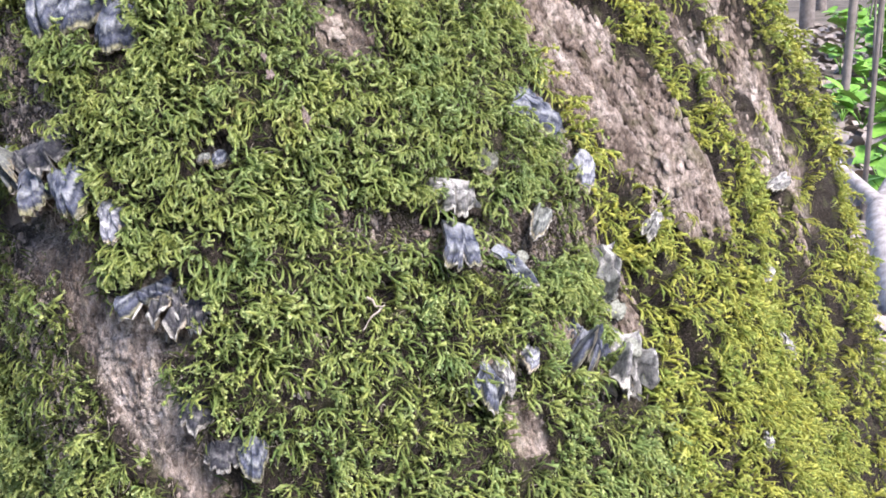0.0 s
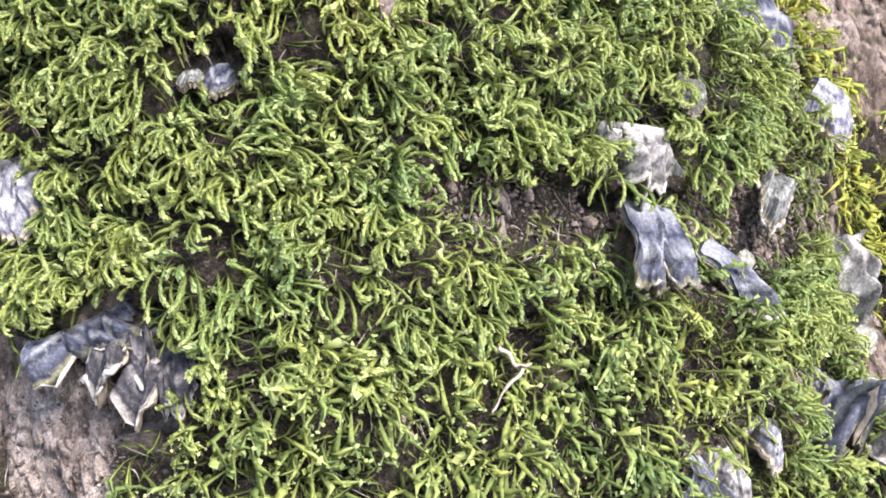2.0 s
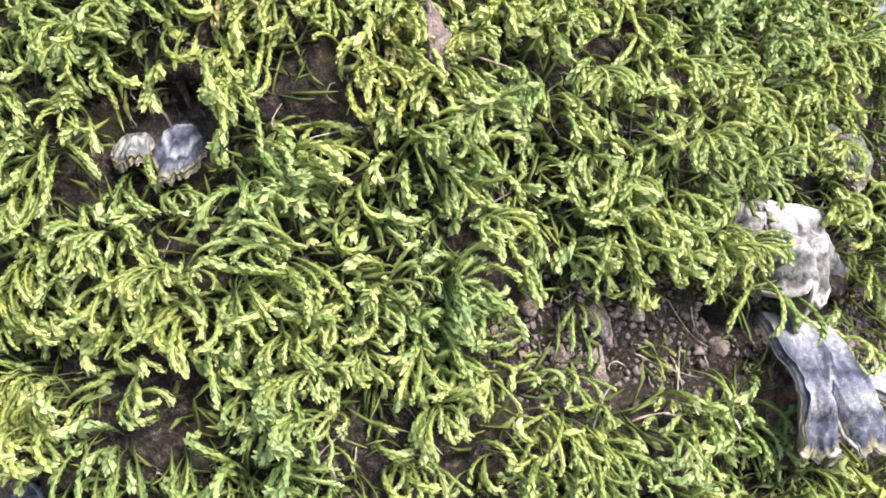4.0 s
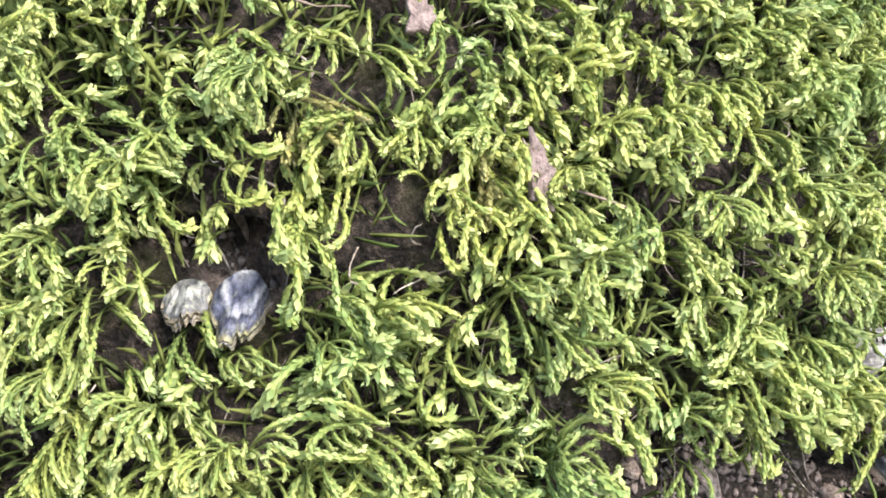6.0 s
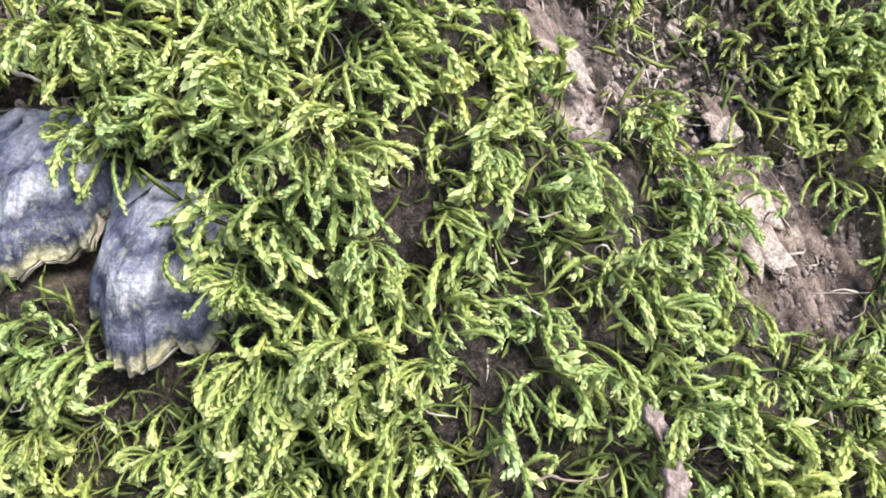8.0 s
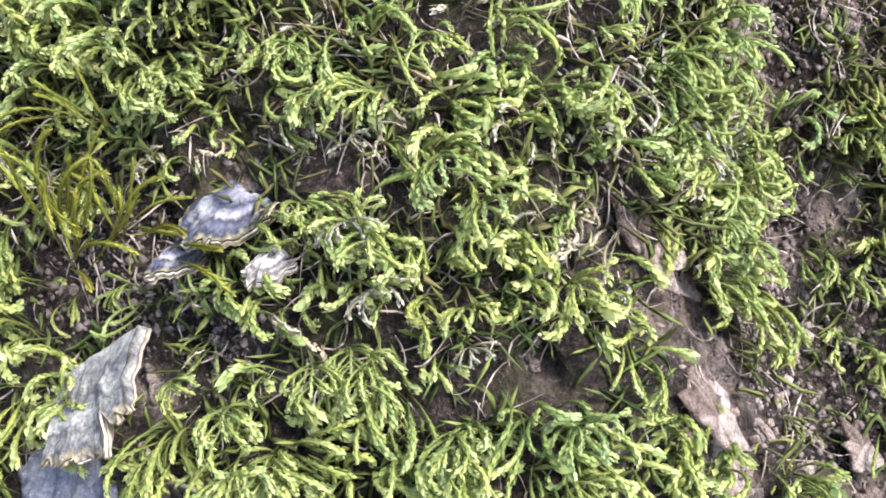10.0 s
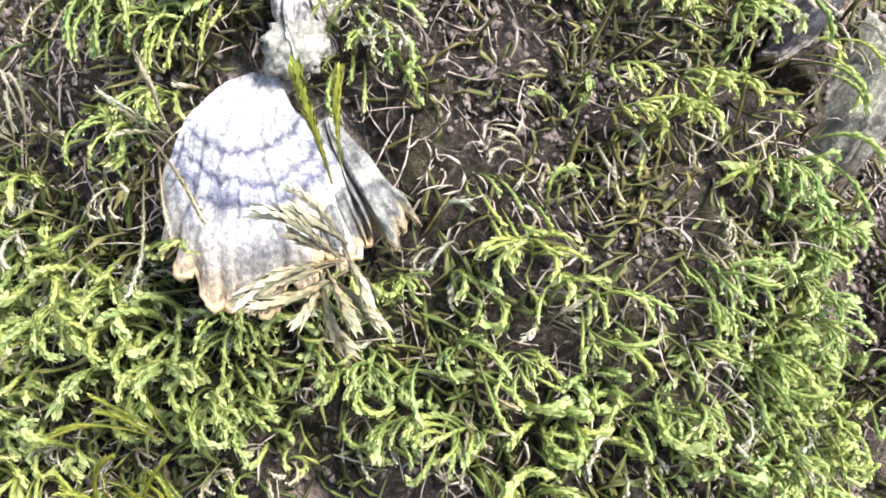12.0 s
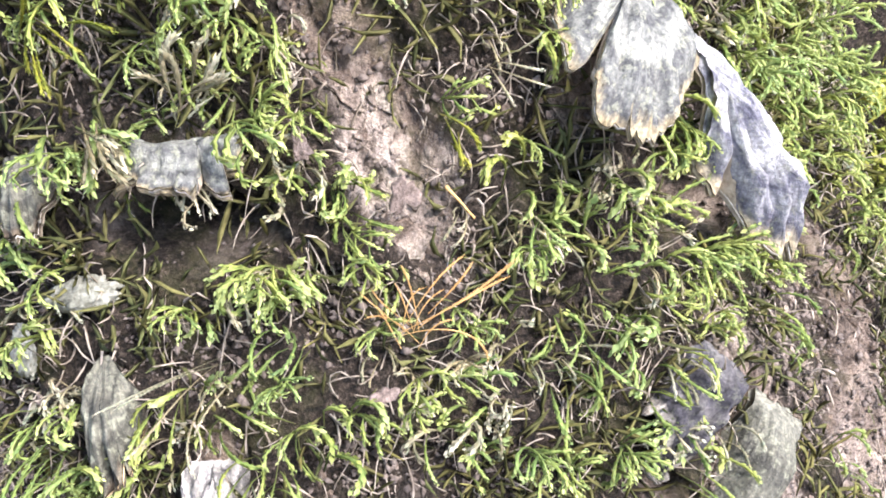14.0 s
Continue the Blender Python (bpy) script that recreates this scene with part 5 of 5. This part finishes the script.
sprig(DRY + " hanging below a whitish bracket", -0.0927, 0.8478, 0.019, -80, 0.010, DRYMOSS, 5, 40, 2.4, seed=9, width=0.0009)
sprig("green feathery moss sprig growing over a whitish bracket", -0.0923, 0.8566, 0.017, 85, 0.018, FEATHER, 2, 9, 2.2, seed=10, width=0.0007)
sprig(DRY + " on dark humus", -0.1798, 0.8550, 0.008, 100, 0.013, DRYMOSS, 6, 60, 2.2, seed=11)
sprig(DRY + " beside a whitish bracket", -0.1932, 0.8544, 0.010, -60, 0.020, DRYMOSS, 3, 20, 1.6, seed=12)
sprig(DRY + " arching over humus", -0.2256, 0.8719, 0.008, 160, 0.016, DRYMOSS, 5, 60, 1.8, seed=13)
sprig(DRY + " in a pale tuft", -0.2868, 0.8502, 0.008, 90, 0.012, DRYMOSS, 8, 80, 2.4, seed=14)
sprig(DRY + " in a bleached tuft", -0.1069, 0.9240, 0.010, -60, 0.009, DRYMOSS, 7, 60, 2.6, seed=15, width=0.0006)
sprig(DRY + " in a bleached tuft above a bracket", -0.0462, 0.9297, 0.010, 60, 0.009, DRYMOSS, 7, 60, 2.6, seed=16, width=0.0006)
sprig(YELLOW + " in a corner of humus", -0.1272, 0.9354, 0.008, -30, 0.012, FEATHER, 8, 90, 2.2, seed=17)
sprig(DRY + " trailing over humus", -0.0646, 0.8926, 0.008, 200, 0.020, DRYMOSS, 5, 30, 1.4, seed=18, width=0.0003)
sprig("ginger-brown branched dry strand on pale bark", 0.0334, 0.8961, 0.007, 25, 0.017, GINGER, 5, 22, 1.8, seed=19, width=0.0003, lift=0.2)
sprig("ginger-brown tuft of fibres on pale bark", 0.0358, 0.8952, 0.006, 95, 0.011, GINGER, 9, 45, 1.4, seed=20, width=0.00022, lift=0.3)
sprig(YELLOW + " drooping on bark", 0.0869, 0.9247, 0.007, -70, 0.008, FEATHER, 4, 40, 2.2, seed=21)
sprig(DRY + " curled on bark", 0.1161, 0.9325, 0.006, -20, 0.011, DRYMOSS, 4, 60, 1.6, seed=22, width=0.0003)
sprig(DRY + " below a bracket edge", 0.0372, 0.8065, 0.010, 200, 0.010, DRYMOSS, 3, 40, 1.6, seed=23)
sprig("dull olive-brown moss plume amid fresher green shoots", 0.0091, 0.7128, 0.011, -80, 0.011, WIRY, 12, 62, 1.3, seed=24, width=0.0007)
sprig("dull olive-brown moss plume amid fresher green shoots", 0.0809, 0.7064, 0.011, -90, 0.011, WIRY, 12, 62, 1.3, seed=25, width=0.0007)
stalk("pale dry forked stalk lying on green moss", 0.0006, STALK, (0.1164, 0.6298, 0.013), (0.1233, 0.6250, 0.014), (0.1364, 0.6255, 0.014))
stalk("pale dry stalk lying on green moss", 0.0005, STALK, (0.1320, 0.6246, 0.013), (0.1143, 0.6216, 0.014), (0.0978, 0.6164, 0.013))
stalk("olive stalk crossing humus beside a bracket", 0.0005, STALK, (-0.2325, 0.7724, 0.004), (-0.2076, 0.7704, 0.006), (-0.1873, 0.7688, 0.005))
stalk("thin grey twig over green moss", 0.00022, TWIG, (0.0092, 0.7265, 0.015), (0.0246, 0.7258, 0.015), (0.0417, 0.7252, 0.014))
stalk("thin brown twig over green moss", 0.00022, TWIG, (0.1090, 0.7032, 0.014), (0.1390, 0.7000, 0.015), (0.1503, 0.6962, 0.015), (0.1509, 0.6900, 0.014))
stalk("bent dry stalk on the mossy bark", 0.0003, STALK, (0.0900, 0.7963, 0.005), (0.1210, 0.7957, 0.006), (0.1287, 0.7906, 0.006))
stalk("reddish thin stalk on pale bark", 0.0003, GINGER, (0.0776, 0.9152, 0.005), (0.0901, 0.9111, 0.006))
chip("whitish bark flake caught in green moss", 0.1034, 0.7051, 0.0175, 0.0038, 0.0095, 12, FLAKE, 1, 0.3)
chip("small pinkish bark flake caught in moss", 0.0705, 0.7247, 0.0175, 0.0040, 0.0042, 0, FLAKE, 2)
chip("narrow brown bark flake caught in moss", 0.0685, 0.7321, 0.0175, 0.0022, 0.0055, 20, FLAKE, 3)
chip("long pinkish flake of bark, partly lifted", 0.0805, 0.7749, 0.003, 0.0065, 0.0175, 32, BARK, 4)
chip("ragged pale flake of bark", 0.0662, 0.8009, 0.003, 0.0080, 0.0160, 25, BARK, 5)
chip("small pale flake of bark", 0.1899, 0.7609, 0.004, 0.0055, 0.0090, 10, BARK, 6)
chip("smooth pale plate of bark", 0.1828, 0.7489, 0.001, 0.0085, 0.0170, 8, BARK, 7)
chip("smooth pale plate of bark among moss", 0.1794, 0.7440, 0.001, 0.0085, 0.0180, 12, BARK, 8)
chip("brown flake of bark among dry moss", 0.0024, 0.9227, 0.006, 0.0024, 0.0045, 5, FLAKE, 9)
chip("reddish flake of bark on humus", 0.0120, 0.8879, 0.007, 0.0042, 0.0022, 10, FLAKE, 10)
chip("pale loose flake of bark with a curled tip", 0.0509, 0.9136, 0.003, 0.0040, 0.0055, -10, FLAKE, 11, 0.3)
crust("pale grey-green crusty lichen lump on bark", 0.1264, 0.8109, 0.002, 0.0038, 0.0060, 1)
crust("pale grey-green crusty lichen lump on bark", 0.1363, 0.8015, 0.002, 0.0040, 0.0048, 2)
crust("whitish crusty lichen on the bark ridge", 0.2906, 0.8084, 0.002, 0.0045, 0.0095, 3)
crust("whitish lump of lichen below a curled bracket", 0.6438, 0.5899, 0.005, 0.0065, 0.0055, 4)
crust("whitish lichen crust on dark humus", -0.1576, 0.8973, 0.006, 0.0060, 0.0028, 5)
crust("whitish lichen crust beside a hollow", -0.2135, 0.8867, 0.006, 0.0025, 0.0040, 6)
crust("bright white bleached knob above a dark cavity", 0.6076, 0.5755, 0.014, 0.0060, 0.0050, 7)
crust("whitish crusty lichen on the humus", 0.4030, 0.6322, 0.005, 0.0040, 0.0030, 8)
crust("grey crusty lump of old bracket above a whitish bracket", -0.1027, 0.8689, 0.009, 0.0045, 0.0040, 9)
crust("whitish crumbly lichen beside a torn bracket", 0.2693, 0.6670, 0.0040, 0.0060, 0.0047, 11)
chip("pinkish pale plate of bark with a broken edge", 0.0858, 0.7710, -0.0060, 0.0107, 0.0230, 38, PLATE, 21)
chip("pale grainy plate of bark above green moss", 0.0694, 0.7944, -0.0050, 0.0105, 0.0191, 28, PLATE, 22)
chip("long smooth pale plate of bark between mosses", 0.2004, 0.7455, -0.0080, 0.0143, 0.0307, 8, PLATE, 23)
chip("small pale flake of bark, slightly lifted", 0.2120, 0.7566, -0.0060, 0.0081, 0.0097, 15, PLATE, 24)
chip("pale flake of bark on a bare rib of the trunk", 0.0405, 0.9270, -0.0050, 0.0070, 0.0105, 25, BARK, 31)
chip("pale flake of bark on a bare rib of the trunk", 0.0480, 0.9181, -0.0050, 0.0054, 0.0080, 30, BARK, 33)
chip("pale flake of bark on a bare rib of the trunk", 0.0345, 0.9029, -0.0050, 0.0073, 0.0100, 20, BARK, 36)
chip("pale brown flake of bark above humus", 0.3937, 0.8704, -0.0060, 0.0109, 0.0145, 20, BARK, 50)
chip("pale brown flake of bark above humus", 0.3590, 0.8521, -0.0060, 0.0107, 0.0130, 25, BARK, 52)


# ---- the wood behind ----
def ground_height(x, y):
    return 0.10 * fbm(x * 0.35, y * 0.35, 2.0, 3) + 0.02 * fbm(x * 3, y * 3, 5.0, 2) + 0.05 * np.maximum(y - 3.0, 0) * (1 - smooth(20, 60, y))


def ground():
    k = np.linspace(-1, 1, 161)
    axis = np.sign(k) * (3.0 * np.abs(k) + 400 * np.abs(k) ** 6)
    X, Y = np.meshgrid(axis, axis + 1.0)
    V = np.stack([X, Y, ground_height(X, Y)], -1)
    idx = np.arange(V.shape[0] * V.shape[1]).reshape(V.shape[:2])
    F = np.stack([idx[:-1, :-1], idx[:-1, 1:], idx[1:, 1:], idx[1:, :-1]], -1).reshape(-1, 4)
    tagged(new("ground", make_mesh("ground", V.reshape(-1, 3), F, GROUND)), "brown woodland ground with dead leaves", "ground", kind="structure")


ground()


def leaf_piece(rng, centre, size, tilt):
    """A bent pointed leaf: two rows of quads."""
    a = rng.uniform(0, 2 * math.pi)
    u = np.array([math.cos(a), math.sin(a), rng.uniform(-tilt, tilt)])
    v = np.cross([0, 0, 1.0], u)
    v = v / np.linalg.norm(v) + np.array([0, 0, rng.uniform(-tilt, tilt)])
    prof = np.array([0.05, 0.75, 1.0, 0.7, 0.02]) * 0.38
    s = np.linspace(-0.5, 0.5, 5)
    lift = rng.uniform(0.05, 0.3) * np.abs(prof)[:, None]
    mid = centre + size * s[:, None] * u
    left = mid + size * (prof[:, None] * v + lift * np.array([0, 0, 1.0]))
    right = mid + size * (-prof[:, None] * v + lift * np.array([0, 0, 1.0]))
    V = np.concatenate([left, mid, right])
    F = [(i, i + 5, i + 6, i + 1) for i in range(4)] + [(i + 5, i + 10, i + 11, i + 6) for i in range(4)]
    return V, np.array(F), np.zeros(15)


def litter():
    rng = np.random.RandomState(3)
    pieces = []
    for i in range(5200):
        r = 0.7 + 11 * rng.uniform() ** 1.6
        a = rng.uniform(-math.pi, math.pi)
        x, y = r * math.sin(a), 0.3 + r * math.cos(a)
        z = float(ground_height(np.array(x), np.array(y)))
        pieces.append(leaf_piece(rng, np.array([x, y, z + 0.012]), rng.uniform(0.05, 0.11), 0.5))
    for i in range(3600):
        r, a = 1.2 + 13 * rng.uniform() ** 1.3, rng.uniform(0.34, 0.70)
        x, y = r * math.sin(a), 0.3 + r * math.cos(a)
        z = float(ground_height(np.array(x), np.array(y)))
        pieces.append(leaf_piece(rng, np.array([x, y, z + 0.015]), rng.uniform(0.05, 0.11) * (1 + 0.08 * r), 0.8))
    v, f, g = joined(pieces)
    tagged(new("leaf_litter", make_mesh("leaf_litter", v, f, LITTER, False)), "pale brown dead leaves scattered over the ground", "leaves", kind="stuff")


litter()


def herb(x, y, seed, size):
    """A low plant: stalks with broad fresh leaves."""
    rng = np.random.RandomState(seed)
    z = float(ground_height(np.array(x), np.array(y)))
    ob = thing("green_plant", "low woodland plant with broad bright green leaves", "plant", "low plants in the wood", at=(x, y, z))
    for k in range(9):
        a = rng.uniform(0, 2 * math.pi)
        h = size * rng.uniform(0.5, 1.0)
        tip = np.array([math.cos(a) * h * 0.7, math.sin(a) * h * 0.7, h])
        s = np.linspace(0, 1, 6)[:, None]
        t_, f_, g_ = tube(tip * s * np.array([1, 1, 0]) * s + tip * s * np.array([0, 0, 1]), np.full(6, 0.003), 4)
        part_of(ob, "stalk", make_mesh("stalk", t_, f_, LEAF))
        v, f, g = leaf_piece(rng, tip, size * rng.uniform(0.45, 0.8), 0.6)
        part_of(ob, "leaf", make_mesh("leaf", v, f, LEAF))


hr = np.random.RandomState(8)
for k in range(120):
    yy = hr.uniform(3.4, 15.0)
    herb(yy * hr.uniform(0.40, 0.64) + 0.1, yy, 100 + k, hr.uniform(0.10, 0.22) * (1 + 0.06 * yy))


def limb(points, r0, r1, mat, name, ob, sides=9, seed=0):
    s = np.linspace(0, len(points) - 1, 14)
    P = np.stack([np.interp(s, range(len(points)), [p[i] for p in points]) for i in range(3)], 1)
    P = P + 0.4 * r0 * np.stack([vnoise(s * 1.3, seed + i) for i in range(3)], 1)
    v, f, g = tube(P, np.linspace(r0, r1, 14), sides)
    return part_of(ob, name, make_mesh(name, v, f, mat))


def sapling(x, y, r, seed):
    z = float(ground_height(np.array(x), np.array(y)))
    ob = thing("sapling", "thin grey-brown leafless young tree", "tree", "thin trees in the wood", at=(x, y, z))
    rng = np.random.RandomState(seed)
    h = 90 * r + 2
    limb([(0, 0, -0.05), (rng.uniform(-.05, .05) * h, 0, h * 0.5), (rng.uniform(-.08, .08) * h, 0, h)], r, r * 0.35, FARBARK, "trunk", ob, seed=seed)
    for k in range(5):
        zz, a = h * rng.uniform(0.35, 0.9), rng.uniform(0, 6.28)
        ln = h * rng.uniform(0.15, 0.3)
        limb([(0, 0, zz), (ln * 0.5 * math.cos(a), ln * 0.5 * math.sin(a), zz + ln * 0.5), (ln * math.cos(a), ln * math.sin(a), zz + ln * 0.9)], r * 0.4, r * 0.1, FARBARK, "limb", ob, 6, seed + k)


sapling(2.62, 6.1, 0.03, 1)
sapling(0.62, 1.18, 0.007, 2)
for k in range(30):
    yy = hr.uniform(3, 14)
    sapling(yy * hr.uniform(0.42, 0.66), yy, hr.uniform(0.005, 0.014), 60 + k)
for k in range(26):
    yy = hr.uniform(7, 30)
    sapling(yy * hr.uniform(0.25, 0.95), yy, hr.uniform(0.03, 0.14), 20 + k)


def fallen_branch(label, points, r0, r1, forks, seed):
    at = points[0]
    ob = thing("fallen_branch", label, "branch", at=at)
    rel = [tuple(np.subtract(p, at)) for p in points]
    limb(rel, r0, r1, WOOD, "bough", ob, 9, seed)
    for k, f in enumerate(forks):
        limb([tuple(np.subtract(p, at)) for p in f], r0 * 0.6, r1 * 0.6, WOOD, "fork", ob, 7, seed + 3 + k)


fallen_branch("pale weathered forked branch lying on dead leaves", [(1.05, 2.0, 0.06), (1.22, 2.5, 0.22), (1.75, 3.2, 0.42), (2.4, 3.9, 0.55)], 0.045, 0.02, [[(1.22, 2.5, 0.22), (1.15, 2.9, 0.34), (1.30, 3.6, 0.55)]], 4)
fallen_branch("thin grey stick on the woodland ground", [(0.9, 1.6, 0.05), (1.3, 2.1, 0.10), (1.9, 2.6, 0.12)], 0.016, 0.008, [], 9)
